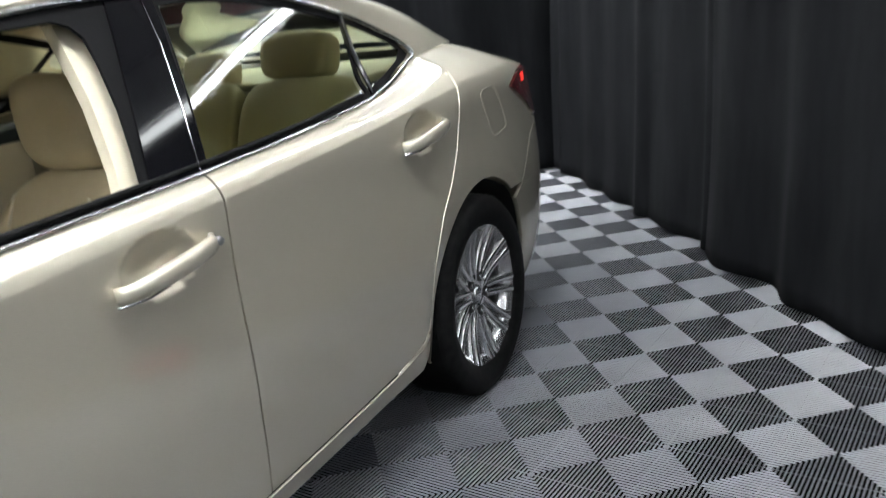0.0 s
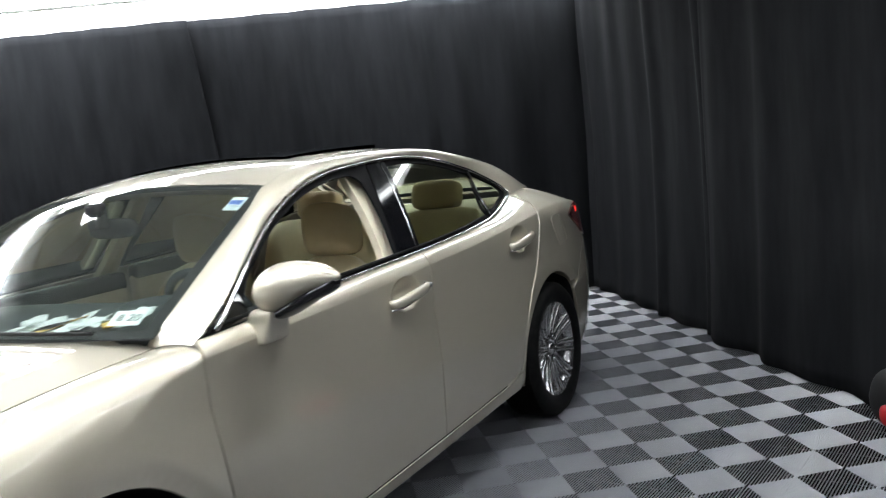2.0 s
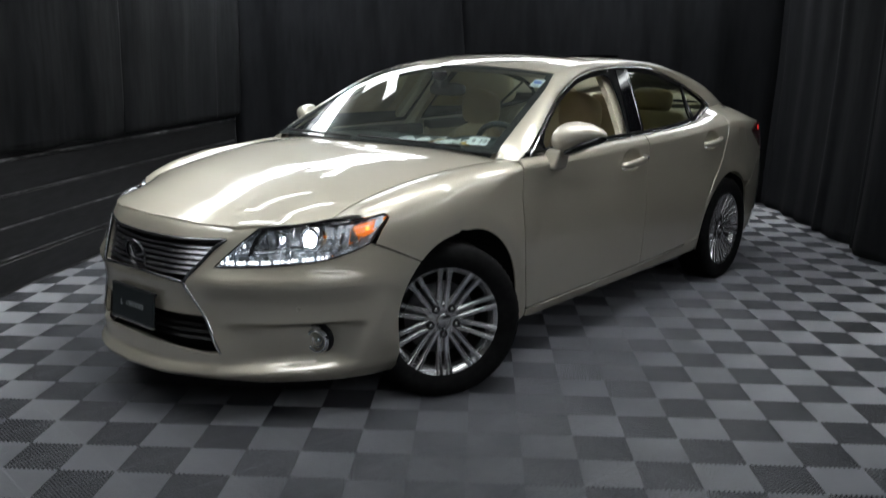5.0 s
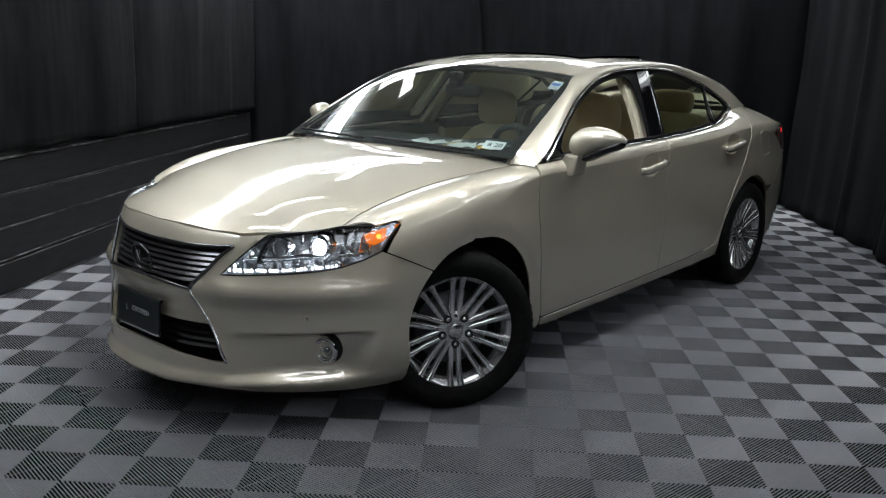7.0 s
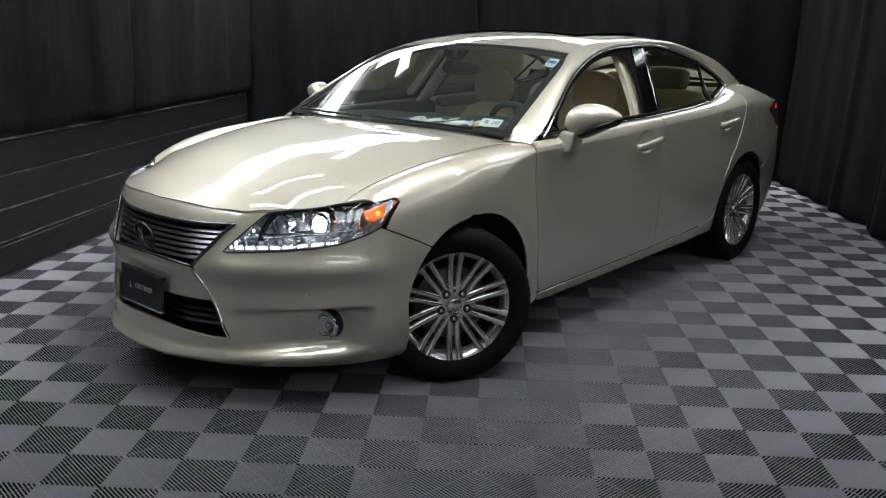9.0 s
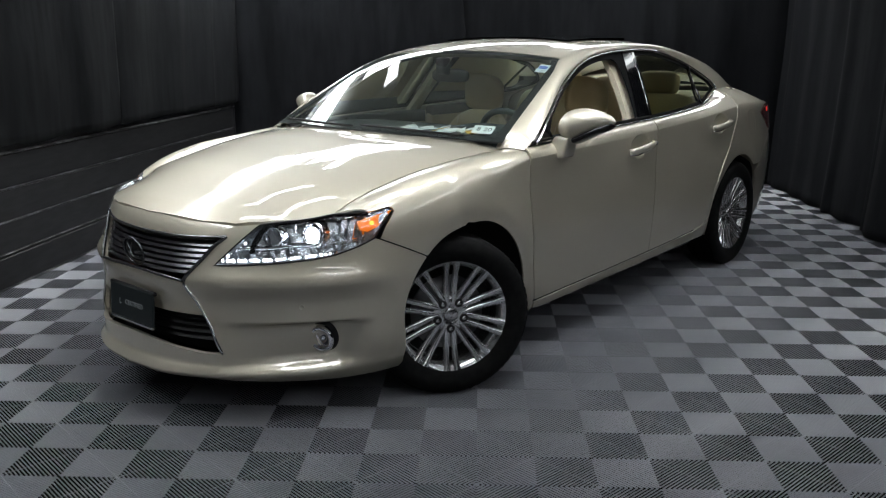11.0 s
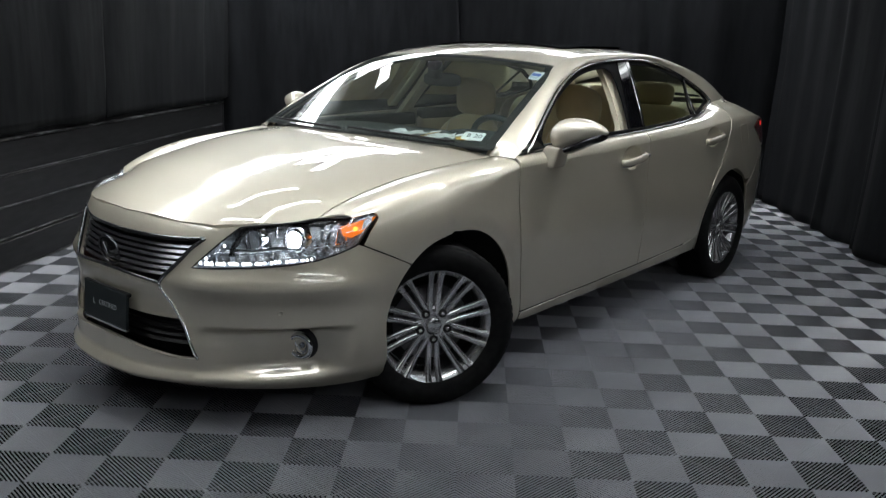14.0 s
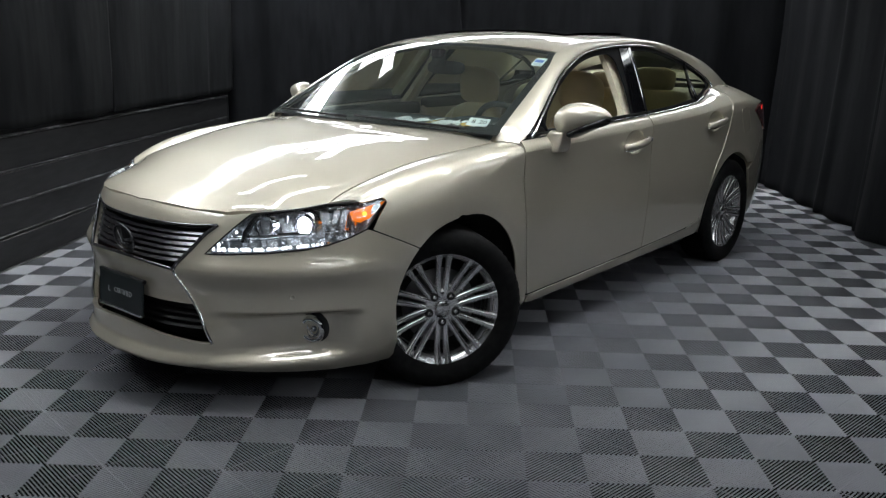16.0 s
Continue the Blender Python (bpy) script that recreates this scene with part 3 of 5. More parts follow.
def panel(name, outline, fn, mat, parent, step=0.03, gap=0.0025, lip=0.012, holes=(), dense=(), mirrored=False, outward=(0, 1, 0), label="", off=0.0, fine=0.5):
    """A trimmed piece of a surface fn(a, b), with rolled-in edges."""
    loops = [inset(resample(list(outline), step * fine), gap)] + [inset(resample(list(h), step * fine), -gap * 0.0) for h in holes]
    pts, edges = [], []
    for loop in loops:
        n = len(pts)
        pts += loop
        edges += [(n + k, n + (k + 1) % len(loop)) for k in range(len(loop))]
    rim = len(pts)
    xs, ys = [p[0] for p in loops[0]], [p[1] for p in loops[0]]

    def keep(p, margin):
        if not inside(p, loops[0]) or any(inside(p, h) for h in loops[1:]):
            return False
        return all((p[0] - x) ** 2 + (p[1] - y) ** 2 > margin * margin for x, y in pts[:rim])
    for x0, x1, y0, y1, st in ((min(xs), max(xs), min(ys), max(ys), step), *dense):
        nx, ny = int((x1 - x0) / st) + 1, int((y1 - y0) / st) + 1
        for i in range(nx + 1):
            for j in range(ny + 1):
                p = (x0 + i * st, y0 + j * st)
                if st == step and any(d[0] - st * 0.3 < p[0] < d[1] + st * 0.3 and d[2] - st * 0.3 < p[1] < d[3] + st * 0.3 for d in dense):
                    continue
                if keep(p, st * 0.42):
                    pts.append(p)
    got = delaunay_2d_cdt([Vector(p) for p in pts], edges, [], 0, 1e-7)
    flat = [(v.x, v.y) for v in got[0]]
    tris = []
    for f in got[2]:
        c = (sum(flat[k][0] for k in f) / 3, sum(flat[k][1] for k in f) / 3)
        if inside(c, loops[0]) and not any(inside(c, h) for h in loops[1:]):
            tris.append(tuple(f))
    pos, nor = [local(fn(*p)) for p in flat], [normal_at(fn, *p) for p in flat]
    mid = sum((n.dot(Vector(outward)) for n in nor)) / len(nor)
    if mid < 0:
        nor = [-n for n in nor]
    if off:
        pos = [p + n * off for p, n in zip(pos, nor)]
    a, b, c = tris[len(tris) // 2]
    if (pos[b] - pos[a]).cross(pos[c] - pos[a]).dot(nor[a]) < 0:
        tris = [t[::-1] for t in tris]
    # rolled edge: every rim edge that belongs to one triangle only
    seen = {}
    for t in tris:
        for x, y in ((t[0], t[1]), (t[1], t[2]), (t[2], t[0])):
            seen[(x, y)] = 1
    edge = [(x, y) for x, y in seen if (y, x) not in seen]
    faces = list(tris)
    if lip:
        for x, y in edge:
            n = len(pos)
            out = (pos[y] - pos[x]).cross((nor[x] + nor[y]) / 2).normalized()
            pos += [pos[x], pos[y], pos[y] - nor[y] * lip, pos[x] - nor[x] * lip]
            nor += [out] * 4
            faces.append((n + 1, n, n + 3, n + 2))
    if mirrored:
        pos = [Vector((p.x, -p.y, p.z)) for p in pos]
        nor = [Vector((n.x, -n.y, n.z)) for n in nor]
        faces = [f[::-1] for f in faces]
    return part(name, mesh(name, pos, faces, mat, normals=nor), None, parent, label)


def side_poly(poly, step=0.02, to=to_b):
    return [(u, to(u, z)) for u, z in resample(list(poly), step)]


def open_poly(poly, step, to):
    out = []
    for (a, b), (c, d) in zip(poly, poly[1:]):
        n = max(1, int(math.hypot(c - a, d - b) / step + 0.5))
        out += [(a + (c - a) * k / n, b + (d - b) * k / n) for k in range(n)]
    return [(u, to(u, z)) for u, z in out + [poly[-1]]]


def sheet(name, fn, nu, nv, mat, parent, up=(0, 0, 1), label="", thick=0.0, wrap=None):
    """A smooth net fn(s, t), s and t from 0 to 1."""
    pos = [local(fn(i / nu, j / nv)) for j in range(nv + 1) for i in range(nu + 1)]

    def safe(s, t):
        return fn(min(1, max(0, s)), min(1, max(0, t)))
    nor = [normal_at(safe, i / nu, j / nv, 0.01) for j in range(nv + 1) for i in range(nu + 1)]
    if sum(n.dot(Vector(up)) for n in nor) < 0:
        nor = [-n for n in nor]
    faces = [(j * (nu + 1) + i, j * (nu + 1) + i + 1, (j + 1) * (nu + 1) + i + 1, (j + 1) * (nu + 1) + i) for j in range(nv) for i in range(nu)]
    f = faces[len(faces) // 2]
    if (pos[f[1]] - pos[f[0]]).cross(pos[f[2]] - pos[f[0]]).dot(nor[f[0]]) < 0:
        faces = [f[::-1] for f in faces]
    if thick:
        m = nu + 1
        ring = list(range(m)) + [j * m + nu for j in range(1, nv + 1)] + [nv * m + i for i in range(nu - 1, -1, -1)] + [j * m for j in range(nv - 1, 0, -1)]
        for k, a in enumerate(ring):
            b = ring[(k + 1) % len(ring)]
            c = len(pos)
            out = (pos[b] - pos[a]).cross((nor[a] + nor[b]) / 2).normalized()
            pos += [pos[a], pos[b], pos[b] - nor[b] * thick, pos[a] - nor[a] * thick]
            nor += [out] * 4
            faces.append((c, c + 1, c + 2, c + 3))
    return part(name, mesh(name, pos, faces, mat, normals=nor), None, parent, label)


# --- rails of the upper body: outer edge round the windows, inner edge round the glass and roof ---
OUTER = [(0.54, 0.972), (0.72, 1.070), (0.88, 1.158), (1.05, 1.240), (1.29, 1.320), (1.56, 1.360), (1.98, 1.373), (2.29, 1.345), (2.60, 1.272), (2.82, 1.172), (2.865, 1.108)]
OUTER = spline([side_glass(u, z, -0.004) for u, z in OUTER], 6)
INNER = spline([(0.46, 0.760, 0.986), (0.62, 0.728, 1.069), (0.80, 0.697, 1.164), (1.0, 0.658, 1.266), (1.16, 0.60, 1.330), (1.45, 0.56, 1.387), (1.95, 0.55, 1.399), (2.33, 0.555, 1.379), (2.62, 0.565, 1.331), (2.92, 0.592, 1.254), (3.10, 0.606, 1.184), (3.27, 0.618, 1.110)], 6)


def along(line, s):
    k = min(len(line) - 1.0001, max(0, s * (len(line) - 1)))
    i = int(k)
    return line[i] * (1 - (k - i)) + line[i + 1] * (k - i)


def pillar_foot(t):
    u, w = 0.497 - 0.03 * t, 0.838 - 0.113 * t
    lo, hi = 0.7, 1.05
    for _ in range(24):
        m = (lo + hi) / 2
        lo, hi = (m, hi) if fore_side(u, m)[1] > w else (lo, m)
    return np.array(fore_side(u, lo)) - np.array((0, 0, 0.004))


def rail(s, t):
    a, b = along(OUTER, s), along(INNER, s)
    m = (a + b) / 2 + np.array((0, 0.024, 0.018)) * ease(0, 0.12, s) + np.array((0, 0.012, 0.018)) * ease(0.66, 0.84, s) * (1 - ease(0.9, 1.0, s))
    p = a * (1 - t) ** 2 + 2 * m * t * (1 - t) + b * t * t
    if s < 0.035:                       # the foot grows out of the fender's top
        k = ease(-0.02, 0.035, s)
        p = pillar_foot(t) * (1 - k) + p * k
    return p


def span(s0, s1, bow):
    """A sheet between the two inner rails from s0 to s1, bowed by bow(s) = (du, dz)."""
    def f(t, s):
        e = along(INNER, s0 + (s1 - s0) * s)
        x = 2 * t - 1
        du, dz = bow(s)
        k = 1 - abs(x) ** 2.2
        return (e[0] + du * k, e[1] * x, e[2] + dz * k)
    return f


HEADER = 0.362
windshield_at = span(0.0, HEADER, lambda s: (-0.11 + 0.05 * s, 0.012 + 0.024 * s))
roof_at = span(HEADER, 0.7, lambda s: (-0.06 + 0.12 * s, 0.036 + 0.002 * s))
backlight_at = span(0.7, 1.0, lambda s: (0.06 + 0.04 * s, 0.038 - 0.016 * s))
def deck_at(u, w):
    e, z = TOP_W(u), TOP_Z(u)
    return (u, w, z + 0.018 * (1 - (abs(w) / e) ** 2.2) + 0.015 * ease(3.6, 3.8, u))


# --- painted panels ---
half = [(-0.805, 0.0), (-0.795, 0.12), (-0.765, 0.30), (-0.715, 0.43), (-0.65, 0.505), (-0.53, 0.60)] + [(-0.44 + 0.915 * k / 30, FORE_W(-0.44 + 0.915 * k / 30) + 0.001) for k in range(31)] + [ (0.477, 0.66), (0.435, 0.45), (0.392, 0.22), (0.377, 0)]
panel("hood", half + [(u, -w) for u, w in half[::-1][1:-1]], hood_at, PAINT, CAR, 0.035, 0.003, 0.02, outward=(0, 0, 1), label="smooth metallic hood")
LAMP_IN = [(0.432, 0.622), (0.50, 0.697), (0.565, 0.766)]
LAMP_LOW = [(0.54, 0.627), (0.651, 0.635), (0.74, 0.645), (0.796, 0.658), (0.845, 0.682), (0.880, 0.708)]
LAMP_TOP = [(0.64, 0.776), (0.774, 0.791), (0.85, 0.803), (0.895, 0.815), (0.908, 0.814), (0.913, 0.804)]
ARCH_F, ARCH_R = (0.118, 0.310, 0.376), (2.852, 0.310, 0.393)


def arch(c, a0, a1, n=26):
    if c is ARCH_F:
        out = []
        for k in range(n + 1):
            a = math.radians(a0 + (a1 - a0) * k / n)
            x, y = -math.cos(a), math.sin(a)
            e = 2 / 2.6 if x < 0 else 1.0
            out.append((c[0] + c[2] * math.copysign(abs(x) ** e, x), c[1] + 0.392 * math.copysign(abs(y) ** e, y)))
        return out
    return [(c[0] - c[2] * math.cos(math.radians(a0 + (a1 - a0) * k / n)), c[1] + c[2] * math.sin(math.radians(a0 + (a1 - a0) * k / n))) for k in range(n + 1)]


front_arch = [(q_at(u + 0.035 * (1 - ease(0.16, 0.42, z)), z), z) for u, z in arch(ARCH_F, -18, 45.4, 12)]
half = [(0.0, 0.776), (0.12, 0.774), (0.352, 0.766), (0.485, 0.760), (0.56, 0.768)] + LAMP_IN[::-1] + LAMP_LOW + [(q_at(u, z), z) for u, z in ((-0.345 + 0.0275 * k, 0.7012 - 0.0135 * k) for k in range(7))] + front_arch[::-1] + [(0.93, 0.152), (0.85, 0.150), (0.6, 0.172), (0.4, 0.190), (0.2, 0.196), (0, 0.198)]
UPPER = [(0, 0.710), (0.2, 0.712), (0.36, 0.716), (0.458, 0.724), (0.412, 0.685), (0.37, 0.632), (0.328, 0.581), (0.316, 0.556), (0.2, 0.566), (0, 0.572)]
LOWER = [(0, 0.435), (0.2, 0.433), (0.398, 0.430), (0.445, 0.360), (0.482, 0.288), (0.40, 0.290), (0.2, 0.312), (0, 0.322)]


def whole(poly):
    return poly + [(-q, z) for q, z in poly[::-1] if q > 0]


panel("front_bumper", whole(half), nose, PAINT, CAR, 0.022, 0.0005, 0.02, holes=[whole(UPPER), whole(LOWER)], dense=((0.50, 0.89, 0.215, 0.43, 0.008),), outward=(1, 0, 0), label="painted front bumper with a wide open grille", fine=0.6)

half = [(0.0, 0.62), (0.30, 0.62), (0.50, 0.70), (0.62, 0.78), (0.66, 0.97), (0.3, 0.995), (0, 1.0)]
panel("trunk_face", whole(half), tail, PAINT, CAR, 0.04, 0.0008, outward=(-1, 0, 0))
rear_arch_q = [(inverse(TAIL_PLAN, min(1, max(0, (u - WHEELBASE) / TAIL_LONG(z)))), z) for u, z in arch(ARCH_R, 198, 133, 10)]
tail_q = lambda u, z: (inverse(TAIL_PLAN, (u - WHEELBASE) / TAIL_LONG(z)), z)
quarter_seam = [tail_q(3.58 - 0.14 * k / 4, 0.775 - 0.035 * k / 4) for k in range(4)] + [tail_q(3.44 - 0.225 * k / 7, 0.74 - 0.13 * k / 7) for k in range(8)]
half = [(0.0, 0.615), (0.30, 0.615), (0.50, 0.695), (0.63, 0.775)] + quarter_seam + rear_arch_q[::-1][1:] + [(0.95, 0.19), (0.7, 0.20), (0.3, 0.22), (0, 0.22)]
panel("rear_bumper", whole(half), tail, PAINT, CAR, 0.04, 0.0008, outward=(-1, 0, 0))
half = [(3.33, 0.0), (3.31, 0.3), (3.25, 0.605), (3.46, 0.628), (3.66, 0.61), (3.76, 0.50), (3.81, 0.25), (3.82, 0)]
panel("trunk_lid", half + [(u, -w) for u, w in half[::-1][1:-1]], deck_at, PAINT, CAR, 0.05, 0.003, outward=(0, 0, 1))

FRONT_CUT = [(0.510, 0.972), (0.505, 0.90), (0.503, 0.785), (0.52, 0.60), (0.545, 0.44), (0.578, 0.285), (0.60, 0.258)]
B_CUT = [(1.688, 1.004), (1.690, 0.933), (1.682, 0.70), (1.684, 0.50), (1.690, 0.283)]
REAR_CUT = [(2.858, 1.100), (2.835, 1.06), (2.78, 1.01), (2.752, 0.93), (2.715, 0.835), (2.645, 0.752), (2.56, 0.68), (2.505, 0.60), (2.475, 0.52), (2.458, 0.42), (2.435, 0.365), (2.37, 0.33), (2.25, 0.308)]
top_line = lambda a, b, n: [(a + (b - a) * k / n, TOP_Z(a + (b - a) * k / n)) for k in range(n + 1)]
fender_top = [(-0.435 + 0.94 * k / 47, 1.0535) for k in range(48)]
fender = FRONT_CUT[1:-1] + [(0.588, 0.225), (0.57, 0.205), (0.500, 0.200)] + arch(ARCH_F, 180 + 14, 46.4, 26) + [(-0.175, 0.6185), (-0.355, 0.705), (-0.328, 0.755), (-0.289, 0.803), (-0.291, 0.812), (-0.300, 0.817)] + [(-0.37, 0.803)]
front_door = top_line(0.515, 1.688, 30) + B_CUT[1:] + [(1.2, 0.270), (0.8, 0.262), (0.62, 0.258), (0.592, 0.258)] + FRONT_CUT[::-1][1:-1]
rear_door = top_line(1.690, 2.858, 30) + REAR_CUT[1:] + [(2.0, 0.294), (1.690, 0.283)] + B_CUT[::-1][1:-1]
quarter = top_line(2.862, 3.62, 20) + [(3.45, 0.992), (3.34, 0.981), (3.21, 0.953), (3.30, 0.910), (3.42, 0.860), (3.50, 0.812), (3.58, 0.775), (3.44, 0.74), (3.215, 0.61)] + arch(ARCH_R, 130, -10, 26) + [(2.478, 0.235), (2.45, 0.25), (2.455, 0.36)] + REAR_CUT[::-1][3:]
rocker = [(0.595, 0.250), (0.8, 0.255), (1.2, 0.263), (1.69, 0.276), (2.0, 0.287), (2.25, 0.300), (2.40, 0.325), (2.448, 0.35), (2.440, 0.270), (2.40, 0.245), (2.0, 0.232), (1.5, 0.220), (0.65, 0.206), (0.592, 0.215)]
PANELS = {}
for name, poly, dense in (("front_fender", fender, ()), ("front_door", front_door, ((1.38, 1.63, 0.56, 0.69, 0.010), (0.5, 1.7, 0.692, 0.74, 0.012))), ("rear_door", rear_door, ((2.39, 2.64, 0.56, 0.69, 0.010), (1.68, 2.8, 0.692, 0.74, 0.012))), ("quarter_panel", quarter, ()), ("rocker_panel", rocker, ())):
    for m in (False, True):
        fore = name == "front_fender"
        PANELS[name, m] = panel(name, fender_top + open_poly(poly, 0.02, fore_b) if fore else side_poly(poly), fore_side if fore else body_side, PAINT, CAR, 0.03, 0.0028, 0.008, dense=() if m else dense, mirrored=m)
for m in (False, True):
    s = -1 if m else 1
    sheet("roof_rail", lambda a, t: (rail(a, t)[0], s * rail(a, t)[1], rail(a, t)[2]), 66, 8, PAINT, CAR, (0, s * 0.5, 1))
sheet("roof_panel", roof_at, 30, 20, PAINT, CAR)
sheet("windshield", windshield_at, 30, 18, WINDSHIELD, CAR, label="clear windshield with bright reflections").visible_shadow = False
sheet("rear_window", backlight_at, 24, 12, TINTED, CAR).visible_shadow = False

# --- glass and trim round the side windows ---
BELT = lambda u: TOP_Z(u) + 0.004
DLO = [(0.59, BELT(0.59) + 0.006), (0.73, 1.060), (0.885, 1.148), (1.05, 1.229), (1.29, 1.309), (1.56, 1.349), (1.98, 1.362), (2.285, 1.334), (2.59, 1.262), (2.80, 1.168), (2.845, 1.118)]
DLO_TOP = [tuple(p) for p in spline(DLO, 4)]
belt = [(u, BELT(u)) for u in (2.80, 2.6, 2.4, 2.2, 2.0, 1.85, 1.70, 1.55, 1.4, 1.2, 1.0, 0.8, 0.65)]
pillar_b = [(1.555, BELT(1.555)), (1.712, BELT(1.712)), (1.775, 1.15), (1.872, 1.355), (1.74, 1.352), (1.655, 1.20)]
glass_fn = lambda d: (lambda u, z: side_glass(u, z, d))


def top_between(a, b, drop):
    return [(u, z - drop) for u, z in DLO_TOP if a < u < b]


front_hole = [(0.70, BELT(0.70) + 0.012), (1.545, BELT(1.545) + 0.012), (1.565, 1.06), (1.602, 1.15), (1.628, 1.24), (1.636, 1.285), (1.622, 1.308), (1.59, 1.320)] + top_between(0.9, 1.56, 0.028)[::-1] + [(0.80, 1.072)]
rear_glass = [(1.725, BELT(1.725) + 0.012), (2.436, BELT(2.436) + 0.012), (2.582, 1.243)] + top_between(1.92, 2.54, 0.026)[::-1] + [(1.88, 1.332)]
quarter_glass = [(2.456, BELT(2.456) + 0.012), (2.66, BELT(2.66) + 0.013), (2.765, 1.108), (2.805, 1.132), (2.772, 1.168), (2.600, 1.242)]
for m in (False, True):
    s = -1 if m else 1
    flip = lambda pts: [(-p[0], s * p[1], p[2]) for p in pts]
    panel("window_frame", DLO_TOP + belt, glass_fn(0.010), SEAL, PANELS["front_door", m], 0.04, 0.0, 0.007, holes=[front_hole, rear_glass, quarter_glass], mirrored=m, label="black window surround")
    panel("pillar_cover", pillar_b, glass_fn(0.003), PILLAR_GLOSS, PANELS["front_door", m], 0.04, 0.0, 0.01, mirrored=m, label="glossy black pillar cover")
    v, f = tube(flip([side_glass(u, z, 0.0015) for u, z in ((1.690, 1.012), (1.74, 1.12), (1.80, 1.25), (1.838, 1.355))]), 0.0012, 6)
    part("pillar_seam", mesh("pillar_seam", v, f, SATIN), None, PANELS["front_door", m], "thin bright seam in the pillar cover")
    if m:
        panel("side_window", front_hole, glass_fn(0.016), TINTED, PANELS["front_door", m], 0.06, 0.0, 0.0, mirrored=m, label="closed front side window")
    panel("side_window", rear_glass, glass_fn(0.013), TINTED, PANELS["rear_door", m], 0.06, 0.0, 0.0, mirrored=m, label="green-tinted rear side window")
    panel("quarter_window", quarter_glass, glass_fn(0.012), TINTED, PANELS["rear_door", m], 0.04, 0.0, 0.0, mirrored=m, label="small fixed quarter window")
    v, f = tube(flip([side_glass(u, z, 0.004) for u, z in ((2.445, BELT(2.445)), (2.52, 1.15), (2.592, 1.258))]), 0.009, 6)
    part("window_divider", mesh("window_divider", v, f, BLACK_GLOSS), None, PANELS["rear_door", m])
    pts = [side_glass(u, z, -0.003) for u, z in DLO_TOP]
    v, f = tube(flip(pts), 0.0070, 8)
    part("chrome_strip", mesh("chrome_strip", v, f, CHROME), None, PANELS["front_door", m], "bright chrome strip over the windows")
    pts = [side_glass(u, z, -0.004) for u, z in [(u, BELT(u)) for u in (0.80, 1.0, 1.2, 1.4, 1.55, 1.70, 1.85, 2.0, 2.2, 2.4, 2.6, 2.80)] + [(2.83, 1.104), (2.853, 1.118), (2.845, 1.14)]]
    v, f = tube(flip(pts), 0.0048, 8)
    part("belt_strip", mesh("belt_strip", v, f, CHROME), None, PANELS["front_door", m], "bright chrome strip under the windows")
    v, f = tube(flip([side_glass(u, BELT(u) + 0.013, 0.006) for u in (0.57, 0.7, 0.9, 1.2, 1.5, 1.7, 1.9, 2.1, 2.4)]), 0.0065, 6)
    part("belt_seal", mesh("belt_seal", v, f, RUBBER), None, PANELS["front_door", m], "black rubber window seal")
    # sail triangle at the mirror foot
    panel("sail_panel", [(0.54, BELT(0.54)), (0.735, BELT(0.735)), (0.73, 1.050)], glass_fn(0.004), BLACK_GLOSS, PANELS["front_door", m], 0.03, 0.0, 0.012, mirrored=m)
    # rolled rear edge of the rear door
    v, f = tube(flip([body_side(u, to_b(u, z)) for u, z in (tuple(p) for p in spline(REAR_CUT, 4))]), 0.0030, 6)
    part("door_edge", mesh("door_edge", v, f, PAINT), None, PANELS["rear_door", m])
    # bright lower edge of the doors
    v, f = tube(flip([(u, lower_w(u, z) + 0.002, z) for u, z in ((0.60, 0.252), (0.9, 0.258), (1.3, 0.267), (1.69, 0.278), (2.0, 0.289), (2.26, 0.303), (2.38, 0.325))]), 0.0035, 6)
    part("sill_strip", mesh("sill_strip", v, f, PAINT), None, PANELS["rocker_panel", m])
    # fuel lid line on the left quarter only
    if not m:
        loop = [(2.945, 0.973), (3.03, 0.975), (3.06, 0.96), (3.10, 0.90), (3.13, 0.845), (3.12, 0.826), (3.03, 0.817), (3.00, 0.832), (2.965, 0.89), (2.93, 0.95)]
        loop = [tuple(p) for p in spline(loop, 4, True)]
        v, f = tube(flip([body_side(u, to_b(u, z)) for u, z in loop]), 0.0022, 5, True)
        part("fuel_lid_edge", mesh("fuel_lid_edge", v, f, PAINT), None, PANELS["quarter_panel", m], "fine raised outline of the fuel lid")


